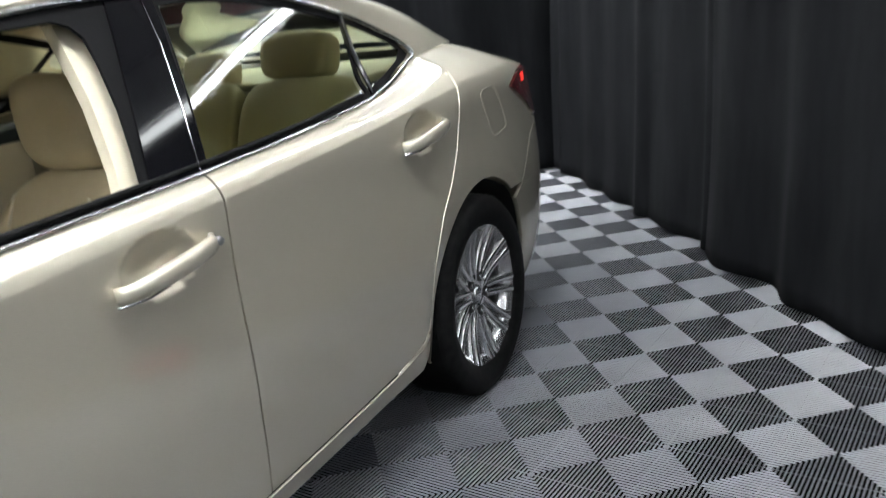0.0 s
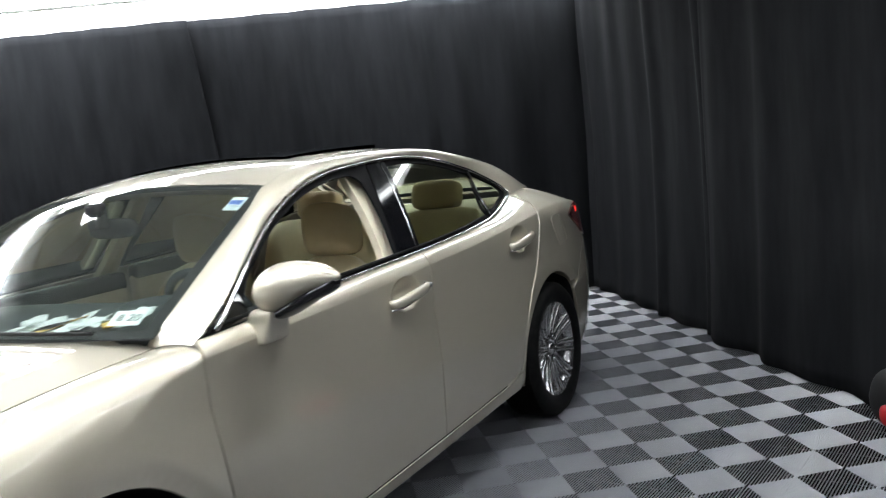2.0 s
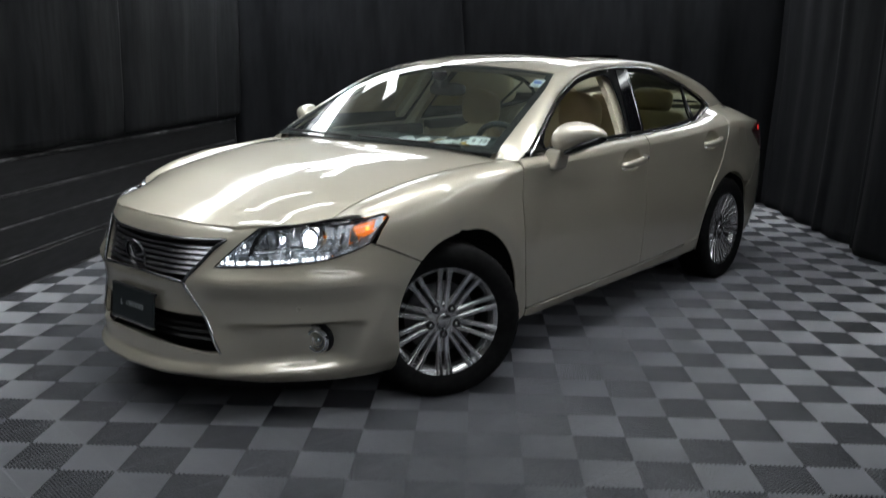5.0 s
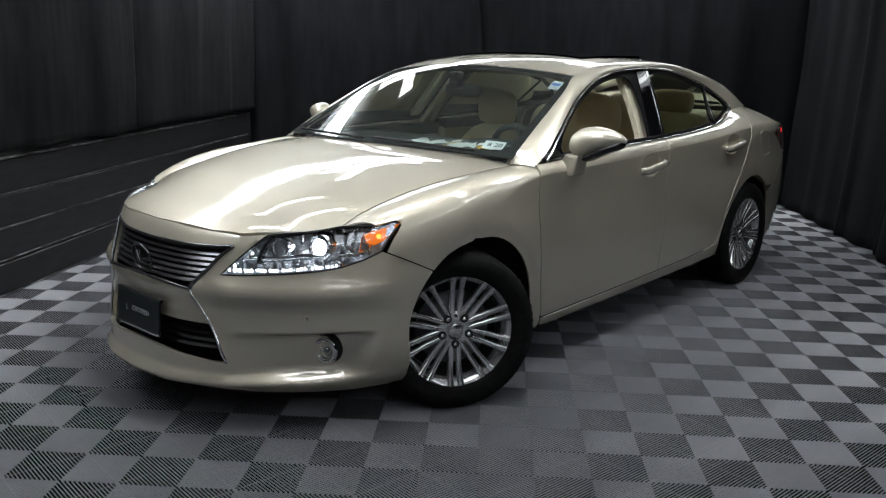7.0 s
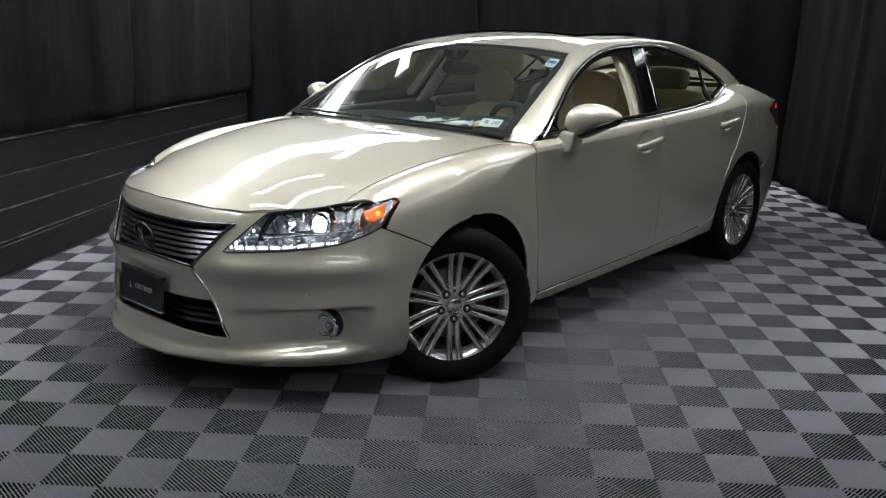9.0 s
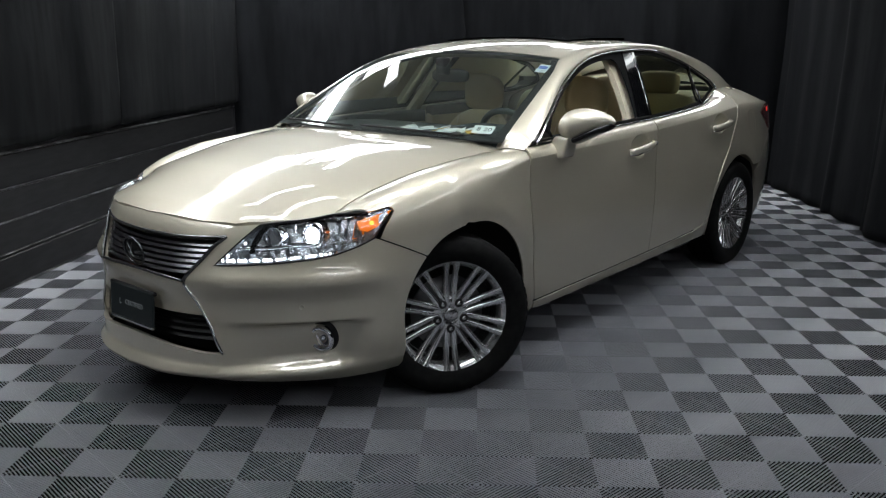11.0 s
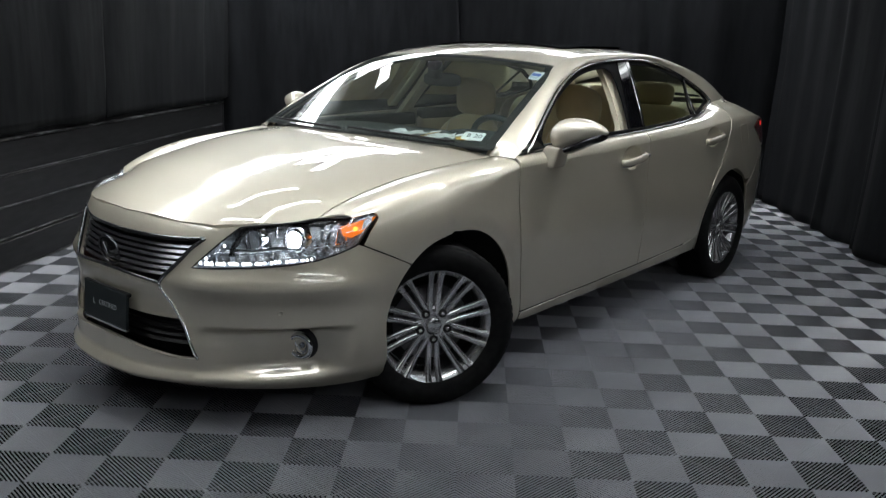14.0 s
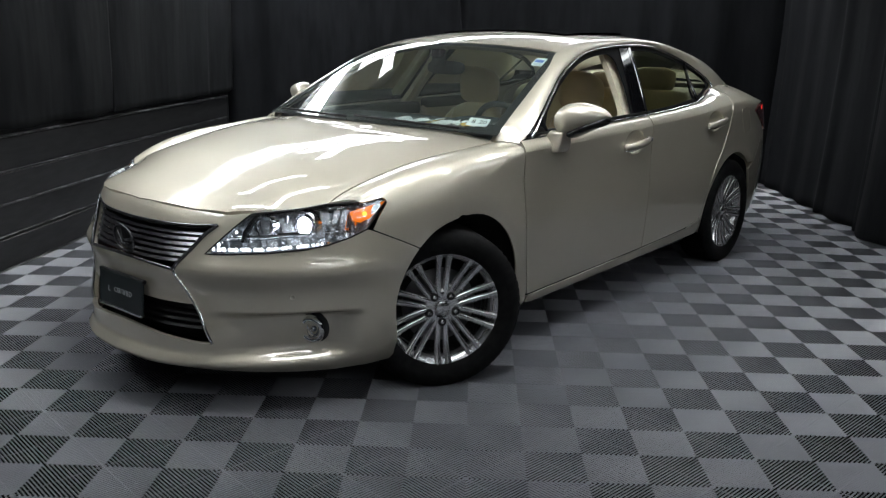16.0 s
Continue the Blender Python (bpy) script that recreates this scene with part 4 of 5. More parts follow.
# --- door handles ---
def handle(u0, z0, u1, z1, m, door):
    s = -1 if m else 1
    pts = []
    for k in range(15):
        t = k / 14
        u, z = u0 + (u1 - u0) * t, z0 + (z1 - z0) * t
        hold = math.sin(math.pi * min(1, max(0, t))) ** 0.35
        w = lower_w(u, z) + 0.004 + 0.030 * hold
        pts.append((-u, s * w, z))
    v, f = tube(pts, 0.0205, 12, flat=0.72)
    # taper to the ends
    n = len(pts)
    out = []
    for i, p in enumerate(pts):
        k = 0.62 + 0.38 * math.sin(math.pi * (0.12 + 0.76 * i / (n - 1)))
        for q in v[i * 12:(i + 1) * 12]:
            out.append(Vector(p) + (q - Vector(p)) * k)
    h = part("door_handle", mesh("door_handle", out, f, PAINT), None, PANELS[door, m], "painted pull handle")
    v, f = tube([(-u0 + 0.006, s * (lower_w(u0, z0) + 0.010), z0 - 0.018), (-u0 - 0.05, s * (lower_w(u0, z0) + 0.024), z0 - 0.019), (-u0 - 0.10, s * (lower_w(u0, z0) + 0.028), z0 - 0.012)], 0.003, 6)
    part("handle_strip", mesh("handle_strip", v, f, CHROME), None, h)
    if door == "front_door":
        v, f = turned([(0.0, 0.006), (0.008, 0.006), (0.010, 0.0)], 16)
        part("key_lock", mesh("key_lock", [(x, s * y, z) for x, y, z in v], f, STEEL), None, h, "", pose(-u1 + 0.006, s * (lower_w(u1, z1) + 0.028), z1 + 0.001))


for m in (False, True):
    handle(1.385, 0.862, 1.632, 0.888, m, "front_door")
    handle(2.395, 0.905, 2.638, 0.929, m, "rear_door")


# --- wheels ---
def build_wheel():
    w = new("wheel")
    w.parent = CAR
    R, r = TYRE_R, 0.241
    prof = [(r - 0.012, -0.085), (r, -0.098), (r + 0.03, -0.107), (R - 0.045, -0.109), (R - 0.018, -0.1), (R - 0.004, -0.085), (R, -0.06), (R, 0.06), (R - 0.004, 0.085), (R - 0.018, 0.1), (R - 0.045, 0.109), (r + 0.03, 0.107), (r + 0.012, 0.101), (r, 0.096), (r - 0.012, 0.085)]
    v, f = turned(prof, 72)
    tyre = part("tyre", mesh("tyre", v, f, RUBBER), None, w, "black road tyre")
    # tread blocks at the shoulder
    for s in (-1, 1):
        verts, faces = [], []
        for k in range(64):
            a = 2 * math.pi * k / 64
            c, e = math.cos(a), math.sin(a)
            c2, e2 = math.cos(a + 0.062), math.sin(a + 0.062)
            n = len(verts)
            for rr, y in ((R - 0.006, 0.092), (R + 0.0012, 0.080), (R + 0.0015, 0.030)):
                verts += [(rr * c, s * y, rr * e), (rr * c2, s * y, rr * e2)]
            for q in ((0, 1, 3, 2), (2, 3, 5, 4)):
                faces.append(tuple(n + i for i in (q if s > 0 else q[::-1])))
        part("tread", mesh("tread", verts, faces, RUBBER, smooth=False), None, tyre)
    # rim: barrel and lip
    v, f = turned([(0.218, -0.09), (0.205, -0.05), (0.203, 0.04), (0.216, 0.075), (0.229, 0.086), (0.237, 0.091), (0.2435, 0.0935), (0.2435, 0.086)], 72)
    rim = part("rim", mesh("rim", v, f, ALLOY), None, w, "silver alloy rim with ten pairs of spokes")
    v, f = turned([(0.0, 0.0), (0.155, 0.0), (0.155, 0.012), (0.06, 0.016), (0.0, 0.016)], 40)
    part("brake_disc", mesh("brake_disc", v, f, STEEL), None, w, "grey brake disc")
    v, f = turned([(0.203, -0.03), (0.0, -0.03)], 24)
    part("brake_shield", mesh("brake_shield", v, f, DARK), None, w)
    # twin spokes
    for k in range(10):
        for sgn in (-1, 1):
            verts, faces = [], []
            n = 9
            for i in range(n + 1):
                t = i / n
                rr = 0.052 + (0.232 - 0.052) * t
                spread = sgn * math.asin((0.0115 + 0.045 * rr) / rr)
                a = math.radians(36 * k + 90) + spread
                wide = 0.0102 + 0.0010 * (1 - t) ** 2 + 0.0045 * max(0, t - 0.75) * 4
                top = 0.062 + 0.030 * t - 0.010 * math.sin(math.pi * t)
                c, s = math.cos(a), math.sin(a)
                for off, y in ((-wide * 1.15, top - 0.024), (-wide, top - 0.004), (-wide * 0.45, top), (wide * 0.45, top), (wide, top - 0.004), (wide * 1.15, top - 0.024)):
                    verts.append((rr * c - off * s, y, rr * s + off * c))
            for i in range(n):
                for q in range(5):
                    faces.append((i * 6 + q, i * 6 + q + 1, (i + 1) * 6 + q + 1, (i + 1) * 6 + q))
            part("spoke", mesh("spoke", verts, [x[::-1] for x in faces], ALLOY), None, rim)
    v, f = turned([(0.082, 0.030), (0.079, 0.052), (0.070, 0.060), (0.035, 0.061), (0.031, 0.058)], 40)
    part("hub", mesh("hub", v, f, ALLOY), None, rim)
    v, f = turned([(0.031, 0.056), (0.030, 0.066), (0.024, 0.070), (0.0, 0.071)], 32)
    part("centre_cap", mesh("centre_cap", v, f, ALLOY), None, rim, "silver centre cap with a plain oval mark")
    v, f = tube([(0.019 * math.cos(a * math.pi / 10), 0.0715, 0.014 * math.sin(a * math.pi / 10)) for a in range(20)], 0.0017, 6, True)
    for k in range(5):
        a = math.radians(72 * k - 90)
        # a black disc on the hub stands for the shade in the recess
        vv, ff = turned([(0.0170, 0.050), (0.0170, 0.0650), (0.0155, 0.0655), (0.0, 0.0650)], 20)
        part("lug_hole", mesh("lug_hole", vv, ff, BLACK_TRIM), None, rim, "", pose(0.059 * math.cos(a), 0.0, 0.059 * math.sin(a)))
        vv, ff = turned([(0.0100, 0.050), (0.0100, 0.067), (0.0080, 0.0705), (0.0, 0.0705)], 6)
        part("lug_nut", mesh("lug_nut", vv, ff, ALLOY), None, rim, "", pose(0.059 * math.cos(a), 0.0, 0.059 * math.sin(a)))
    return w


wheel = build_wheel()
TRACK, STEER = 0.790, -32.0
spots = ((0.048, 1, STEER), (0.048, -1, STEER), (WHEELBASE, 1, 0), (WHEELBASE, -1, 0))
for k, (u, s, turn) in enumerate(spots):
    ob = wheel if k == 0 else copy_thing(wheel, Matrix.Identity(4))
    ob.matrix_basis = pose(-u, s * TRACK, TYRE_R - 0.006, 0, 0, turn + (0 if s > 0 else 180)) @ pose(0, 0, 0, 0, (0, 12, 9, 40)[k], 0)

# wheel housings and floor pan
for u, s, rad in ((0.115, 1, 0.405), (0.115, -1, 0.405), (2.85, 1, 0.395), (2.85, -1, 0.395)):
    v, f = [], []
    n = 22
    for k in range(n + 1):
        a = math.radians(-8 + 196 * k / n)
        uu, zz = u - rad * math.cos(a), 0.31 + rad * math.sin(a)
        for w in (0.50, lower_w(uu, max(0.2, zz)) - 0.026 - 0.045 * ease(0.62, 0.70, zz)):
            v.append((-uu, s * w, zz))
    f = [(2 * k, 2 * k + 1, 2 * k + 3, 2 * k + 2) for k in range(n)]
    f.append(tuple(2 * k for k in range(n + 1)))
    part("wheel_liner", mesh("wheel_liner", v, f, DARK), None, CAR, "black wheel housing")
part("floor_pan", box(-3.5, 0.55, -0.5, 0.5, 0.19, 0.34, 0.02), DARK, CAR)
part("floor_pan", box(-2.44, -0.47, -0.78, 0.78, 0.18, 0.34, 0.02), DARK, CAR)
verts, faces = [], []
for k in range(25):
    p = local(nose(-0.90 + 0.075 * k, 0.205))
    verts += [(p.x - 0.012, p.y * 0.985, 0.205), (min(0.44, p.x - 0.02), p.y * 0.985, 0.200)]
faces = [(2 * k, 2 * k + 1, 2 * k + 3, 2 * k + 2) for k in range(24)]
tray = part("undertray", mesh("undertray", verts, faces, DARK), None, CAR, "black tray under the nose")
tray.modifiers.new("sheet", "SOLIDIFY").thickness = 0.006
part("engine_cover", box(-0.40, 0.62, -0.49, 0.49, 0.34, 0.66, 0.05), DARK, CAR)

# --- front: grilles, badge, plate ---
GRILLE = material("dark_chrome", (0.15, 0.15, 0.16), 0.25, 0.9)
grille = new("grille")
grille.parent = CAR
tagged(grille, "dark chrome slatted grille")


def back_of(fn, d):
    return lambda q, z: tuple(np.array(fn(q, z)) * np.array((1, 0.985, 1)) + np.array((d, 0, 0)))


panel("grille_back", whole([(0, 0.73), (0.36, 0.735), (0.47, 0.74), (0.33, 0.55), (0, 0.55)]), back_of(nose, 0.07), DARK, grille, 0.05, 0.0, 0.0, outward=(1, 0, 0))
panel("grille_back", whole([(0, 0.45), (0.41, 0.45), (0.50, 0.27), (0, 0.29)]), back_of(nose, 0.09), DARK, grille, 0.05, 0.0, 0.0, outward=(1, 0, 0))


def half_at(poly, z):
    """How far out a grille opening reaches at height z."""
    best = 0.1
    for (a, b), (c, d) in zip(poly, poly[1:]):
        if min(b, d) <= z <= max(b, d) and b != d and max(a, c) > 0.25:
            best = max(best, a + (c - a) * (z - b) / (d - b))
    return best


def slat(z, reach, d, thick, tall, mat, rise=0.0):
    verts, faces, n = [], [], 28
    for i in range(n + 1):
        q = reach * (2 * i / n - 1)
        u, w, zz = nose(q, z)
        zz += rise * abs(q) ** 1.5
        for du, dz in ((0, -tall * 0.25), (0.009, tall * 0.5), (thick, tall * 0.4), (thick, -tall * 0.5), (0.006, -tall * 0.5)):
            verts.append((-(u + d + du), w, zz + dz))
    for i in range(n):
        for k in range(5):
            l = (k + 1) % 5
            faces.append((i * 5 + k, i * 5 + l, (i + 1) * 5 + l, (i + 1) * 5 + k))
    return part("slat", mesh("slat", verts, faces, mat, smooth=False), None, grille)


for k in range(7):
    z = 0.580 + 0.0195 * k
    slat(z, half_at(UPPER, z + 0.006) * 1.0, 0.018, 0.022, 0.0125, GRILLE, 0.03)
for k in range(5):
    z = 0.330 + 0.024 * k
    slat(z, half_at(LOWER, z), 0.045, 0.02, 0.012, BLACK_TRIM)
# bright and dark frame strips
for s in (1, -1):
    edge = [(0.458, 0.724), (0.412, 0.685), (0.37, 0.632), (0.328, 0.581), (0.316, 0.556)]
    pts = [nose(s * q, z) for q, z in (tuple(p) for p in spline(edge, 5))]
    v, f = tube([(-u + 0.000, w, z) for u, w, z in pts], 0.0075, 8)
    part("grille_edge", mesh("grille_edge", v, f, GRILLE), None, grille)
    edge = [(0.336, 0.592), (0.318, 0.556), (0.335, 0.52), (0.372, 0.468), (0.412, 0.412), (0.448, 0.352), (0.484, 0.286)]
    pts = [nose(s * q, z) for q, z in (tuple(p) for p in spline(edge, 5))]
    v, f = tube([(-u + 0.001, w, z) for u, w, z in pts], 0.0062, 8)
    part("chrome_edge", mesh("chrome_edge", v, f, CHROME), None, grille, "bright chrome edge of the spindle grille")
for name, edge in (("grille_edge", [(-0.45, 0.722), (-0.36, 0.716), (-0.2, 0.712), (0, 0.710), (0.2, 0.712), (0.36, 0.716), (0.45, 0.722)]), ("grille_edge", [(-0.316, 0.558), (-0.2, 0.568), (0, 0.574), (0.2, 0.568), (0.316, 0.558)])):
    pts = [nose(q, z) for q, z in (tuple(p) for p in spline(edge, 6))]
    v, f = tube([(-u - 0.002, w, z) for u, w, z in pts], 0.006, 8)
    part(name, mesh(name, v, f, GRILLE), None, grille)
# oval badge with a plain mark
badge = part("badge", mesh("badge", *[[(-0.0 + 0.012 * (1 - (y * y / 0.0047 + z * z / 0.0031)), y, z) for y, z in [(0.064 * r * math.cos(a * math.pi / 16), 0.052 * r * math.sin(a * math.pi / 16)) for r in (0.0, 0.35, 0.7, 1.0) for a in range(32)]], [(32 * r + a, 32 * r + (a + 1) % 32, 32 * (r + 1) + (a + 1) % 32, 32 * (r + 1) + a) for r in range(3) for a in range(32)]], BLACK_GLOSS), None, grille, "black oval badge with a chrome ring", pose(0.876, 0, 0.632, 0, 10, 0))
v, f = tube([(0.003, 0.067 * math.cos(a * math.pi / 20), 0.055 * math.sin(a * math.pi / 20)) for a in range(40)], 0.005, 8, True)
part("ring", mesh("ring", v, f, GRILLE), None, badge)
v, f = tube([(0.013, -0.012, 0.034), (0.015, 0.006, -0.012), (0.012, 0.05, -0.014)], 0.0045, 6)
part("mark", mesh("mark", v, f, GRILLE), None, badge)

plate = part("front_plate", box(-0.006, 0.006, -0.152, 0.152, -0.066, 0.070, 0.004, 2), PLATE, CAR, "dark slate dealer plate with pale lettering", pose(0.905, 0, 0.422, 0, -4, 0))
part("plate_frame", box(-0.012, 0.004, -0.158, 0.158, 0.060, 0.075, 0.003, 1), BLACK_TRIM, plate)
part("plate_frame", box(-0.012, 0.009, -0.150, 0.150, -0.072, -0.060, 0.003, 1), SATIN, plate, "scuffed bright lower plate edge")


def lettering(text, size, mat, parent, at, name="lettering"):
    cu = bpy.data.curves.new(name, "FONT")
    cu.body, cu.size, cu.align_x, cu.align_y, cu.extrude = text, size, "CENTER", "CENTER", 0.0004
    ob = bpy.data.objects.new(name, cu)
    scene.collection.objects.link(ob)
    me = bpy.data.meshes.new_from_object(ob.evaluated_get(bpy.context.evaluated_depsgraph_get()))
    bpy.data.objects.remove(ob)
    me.materials.clear()
    me.materials.append(mat)
    return part(name, me, None, parent, "", at)


FACE_X = Matrix(((0, 0, 1, 0), (1, 0, 0, 0), (0, 1, 0, 0), (0, 0, 0, 1)))      # flat text turned to face +x
lettering("CERTIFIED", 0.027, INK_GREY, plate, Matrix.Translation((0.0068, 0.022, 0.004)) @ FACE_X)
part("mark", box(0.0062, 0.0072, -0.082, -0.079, -0.005, 0.013), INK_GREY, plate)
part("mark", box(0.0062, 0.0072, -0.082, -0.070, -0.0085, -0.005), INK_GREY, plate)

# --- fog lamps ---
for s in (1, -1):
    n = normal_at(nose, 0.781, 0.324)
    c = local(nose(0.781, 0.324))
    n = n if n.x > 0 else -n
    c, n = Vector((c.x, s * c.y, c.z)), Vector((n.x, s * n.y, n.z))
    n = (n * 0.45 + Vector((0.80, 0.0, -0.04))).normalized()      # the lamp looks ahead, more than its scoop does
    at = Matrix.Translation(c + n * 0.006) @ n.to_track_quat("Y", "Z").to_matrix().to_4x4()
    v, f = turned([(0.030, -0.004), (0.034, 0.012), (0.044, 0.015), (0.053, 0.008), (0.056, -0.014)], 36)
    fog = part("fog_lamp", mesh("fog_lamp", v, f, CHROME), None, CAR, "round fog lamp in a chrome ring", at)
    v, f = turned([(0.0, -0.020), (0.020, -0.014), (0.031, 0.002)], 28)
    part("reflector", mesh("reflector", v, f, STEEL), None, fog)
    v, f = turned([(0.0, 0.004), (0.010, 0.002), (0.013, -0.010)], 16)
    part("bulb_shield", mesh("bulb_shield", v, f, REFLECTOR), None, fog)
    v, f = turned([(0.0, 0.010), (0.018, 0.009), (0.0305, 0.004)], 28)
    part("lens", mesh("lens", v, f, LENS), None, fog).visible_shadow = False
    v, f = turned([(0.054, 0.006), (0.059, 0.004), (0.064, -0.016)], 28)
    part("bezel", mesh("bezel", [(x, y, z + 0.007) for x, y, z in v], f, BLACK_TRIM), None, fog, "black rim of the lamp's recess")
    # parking sensor
    c = local(nose(0.715, 0.468))
    n = normal_at(nose, 0.715, 0.468)
    n = n if n.x > 0 else -n
    c, n = Vector((c.x, s * c.y, c.z)), Vector((n.x, s * n.y, n.z))
    v, f = turned([(0.0, 0.0008), (0.0085, 0.0008), (0.0088, 0.0018), (0.0100, 0.0018), (0.0104, 0.0)], 24)
    part("parking_sensor", mesh("parking_sensor", v, f, PAINT), None, CAR, "", Matrix.Translation(c) @ n.to_track_quat("Y", "Z").to_matrix().to_4x4())

# --- headlights ---
LAMP = LAMP_IN + LAMP_TOP + LAMP_LOW[::-1]


def lamp_at(q, z):
    """The lamp's outer skin, drawn in to the fender at its tip."""
    u, w, z = nose(q, z)
    if q > 0.6:
        side = fore_side(u, fore_b(u, z))[1] if z < fore_top(u) else FORE_W(u)
        w += (min(side, w) - w) * ease(0.6, 0.85, q)
    return (u, w, z)


def lamp_back(q, z):
    return back_of(lamp_at, 0.012 + (0.055 + 0.007 * math.sin(95 * q + 45 * z)) * (1 - ease(0.80, 0.89, q)))(q, z)


def lamp_point(q, z, d, s):
    p = lamp_at(q, z)
    return Vector((-(p[0] + d), s * (p[1] - d * 0.35), p[2]))


for m in (False, True):
    s = -1 if m else 1
    lamp = new("headlight")
    lamp.parent = CAR
    tagged(lamp, "clear wrap-around headlight, lit, with an amber corner")
    panel("lens", LAMP, lamp_at, LENS, lamp, 0.03, 0.0003, 0.0, mirrored=m, outward=(1, 0.5, 0), off=0.001).visible_shadow = False
    panel("housing", LAMP, lamp_back, LAMP_GREY, lamp, 0.007, 0.0, 0.0, mirrored=m, outward=(1, 0.5, 0))
    # side walls of the housing, and a dark rim
    loop = resample(LAMP, 0.02)
    verts = []
    for q, z in loop:
        a, b = lamp_point(q, z, 0.002, 1), Vector(local(lamp_back(q, z)))
        verts += [(a.x, s * a.y, a.z), (b.x, s * b.y, b.z)]
    faces = [(2 * k, 2 * k + 1, 2 * ((k + 1) % len(loop)) + 1, 2 * ((k + 1) % len(loop))) for k in range(len(loop))]
    part("bezel", mesh("bezel", verts, faces, LAMP_GREY), None, lamp)
    rimline = [lamp_point(q, z, -0.0005, s) for q, z in loop]
    v, f = tube(rimline, 0.0032, 6, True)
    part("lamp_seal", mesh("lamp_seal", v, f, BLACK_TRIM), None, lamp, "black seal round the lamp")
    # main projector and the inner high beam bowl
    for q, z, r, deep, glow in ((0.722, 0.722, 0.044, 0.050, True), (0.600, 0.716, 0.036, 0.060, False)):
        c = lamp_point(q, z, deep, s)
        at = Matrix.Translation(c) @ Vector((1, 0.22 * s, 0.05)).to_track_quat("Y", "Z").to_matrix().to_4x4()
        v, f = turned([(r * 0.86, -0.02), (r * 0.9, 0.016), (r, 0.024), (r * 1.12, 0.018), (r * 1.2, -0.03)], 36)
        bowl = part("projector", mesh("projector", v, f, REFLECTOR), None, lamp, "bright round projector lamp" if glow else "silver high beam bowl", at)
        v, f = turned([(0.0, 0.030), (r * 0.42, 0.028), (r * 0.66, 0.022), (r * 0.74, 0.014)] if glow else [(0.0, -0.03), (r * 0.5, -0.02), (r * 0.88, 0.012)], 28)
        if glow:
            vv, ff = turned([(r * 0.72, 0.0215), (r * 0.78, 0.0150), (r * 0.84, 0.0120), (r * 0.88, 0.004)], 28)
            part("projector_ring", mesh("projector_ring", vv, ff, REFLECTOR), None, bowl)
        part("projector_lens" if glow else "bowl", mesh("projector_lens", v, f, XENON if glow else REFLECTOR), None, bowl)
    # silver ribs of the inner housing
    for q, z0, z1, d in ((0.548, 0.655, 0.735, 0.050), (0.655, 0.655, 0.765, 0.045), (0.79, 0.680, 0.775, 0.04), (0.815, 0.69, 0.785, 0.035), (0.84, 0.70, 0.79, 0.03)):
        v, f = tube([lamp_point(q + 0.02 * (k / 6 - 0.5) ** 2, z0 + (z1 - z0) * k / 6, d + 0.02 * math.sin(math.pi * k / 6), s) for k in range(7)], 0.007, 8)
        part("reflector_rib", mesh("reflector_rib", v, f, REFLECTOR), None, lamp)
    v, f = tube([lamp_point(0.47 + 0.36 * k / 14, 0.668 + 0.012 * math.sin(k) * 0.2 + 0.03 * k / 14, 0.045, s) for k in range(15)], 0.010, 8)
    part("reflector_shelf", mesh("reflector_shelf", v, f, REFLECTOR), None, lamp)
    # jewelled daytime row along the lower edge, in a bright trough, and a sloping silver flank at the inner tip
    v, f = tube([lamp_point(0.452 + 0.34 * k / 14, 0.6335 + 0.026 * (k / 14) ** 2, 0.022, s) for k in range(15)], 0.008, 8)
    part("led_trough", mesh("led_trough", v, f, REFLECTOR), None, lamp)
    gem = random.Random(5)
    for k in range(34):
        t = k / 33
        q, z = 0.452 + 0.335 * t, 0.6375 + 0.024 * t ** 2 + gem.uniform(-0.001, 0.001)
        c = lamp_point(q, z, 0.013, s)
        bm = bmesh.new()
        turn = Matrix.Rotation(gem.uniform(0, 1.5), 4, "X")
        bmesh.ops.create_icosphere(bm, subdivisions=1, radius=1.0, matrix=Matrix.Translation(c) @ turn @ Matrix.Diagonal((0.006, gem.uniform(0.006, 0.0085), 0.0105 - 0.005 * t, 1)))
        part("led_cell", bm, LED if k % 4 != 1 else REFLECTOR, lamp)
    for k in range(5):
        c = lamp_point(0.468 + 0.013 * k, 0.652 + 0.0115 * k, 0.016 + 0.001 * k, s)
        bm = bmesh.new()
        turn = Matrix.Rotation(gem.uniform(0, 1.5), 4, "X")
        bmesh.ops.create_icosphere(bm, subdivisions=1, radius=1.0, matrix=Matrix.Translation(c) @ turn @ Matrix.Diagonal((0.006, 0.008, 0.007, 1)))
        part("led_cell", bm, LED if k % 4 == 0 else REFLECTOR, lamp)
    panel("lamp_divider", [(0.545, 0.664), (0.556, 0.664), (0.561, 0.70), (0.574, 0.735), (0.594, 0.764), (0.578, 0.764), (0.560, 0.735), (0.548, 0.70)], back_of(lamp_at, 0.012), BLACK_GLOSS, lamp, 0.02, 0.0, 0.03, mirrored=m, outward=(1, 0.5, 0), label="dark curved blade inside the lamp")
    for q0, q1, z0, z1, d in ((0.755, 0.775, 0.675, 0.775, 0.03), (0.79, 0.80, 0.685, 0.775, 0.028), (0.812, 0.824, 0.69, 0.775, 0.022)):
        panel("reflector_facet", [(q0, z0), (q1, z0 + 0.003), (q1 + 0.006, z1), (q0 + 0.004, z1 - 0.003)], back_of(lamp_at, d), LAMP_GREY, lamp, 0.02, 0.0, 0.012, mirrored=m, outward=(1, 0.5, 0))
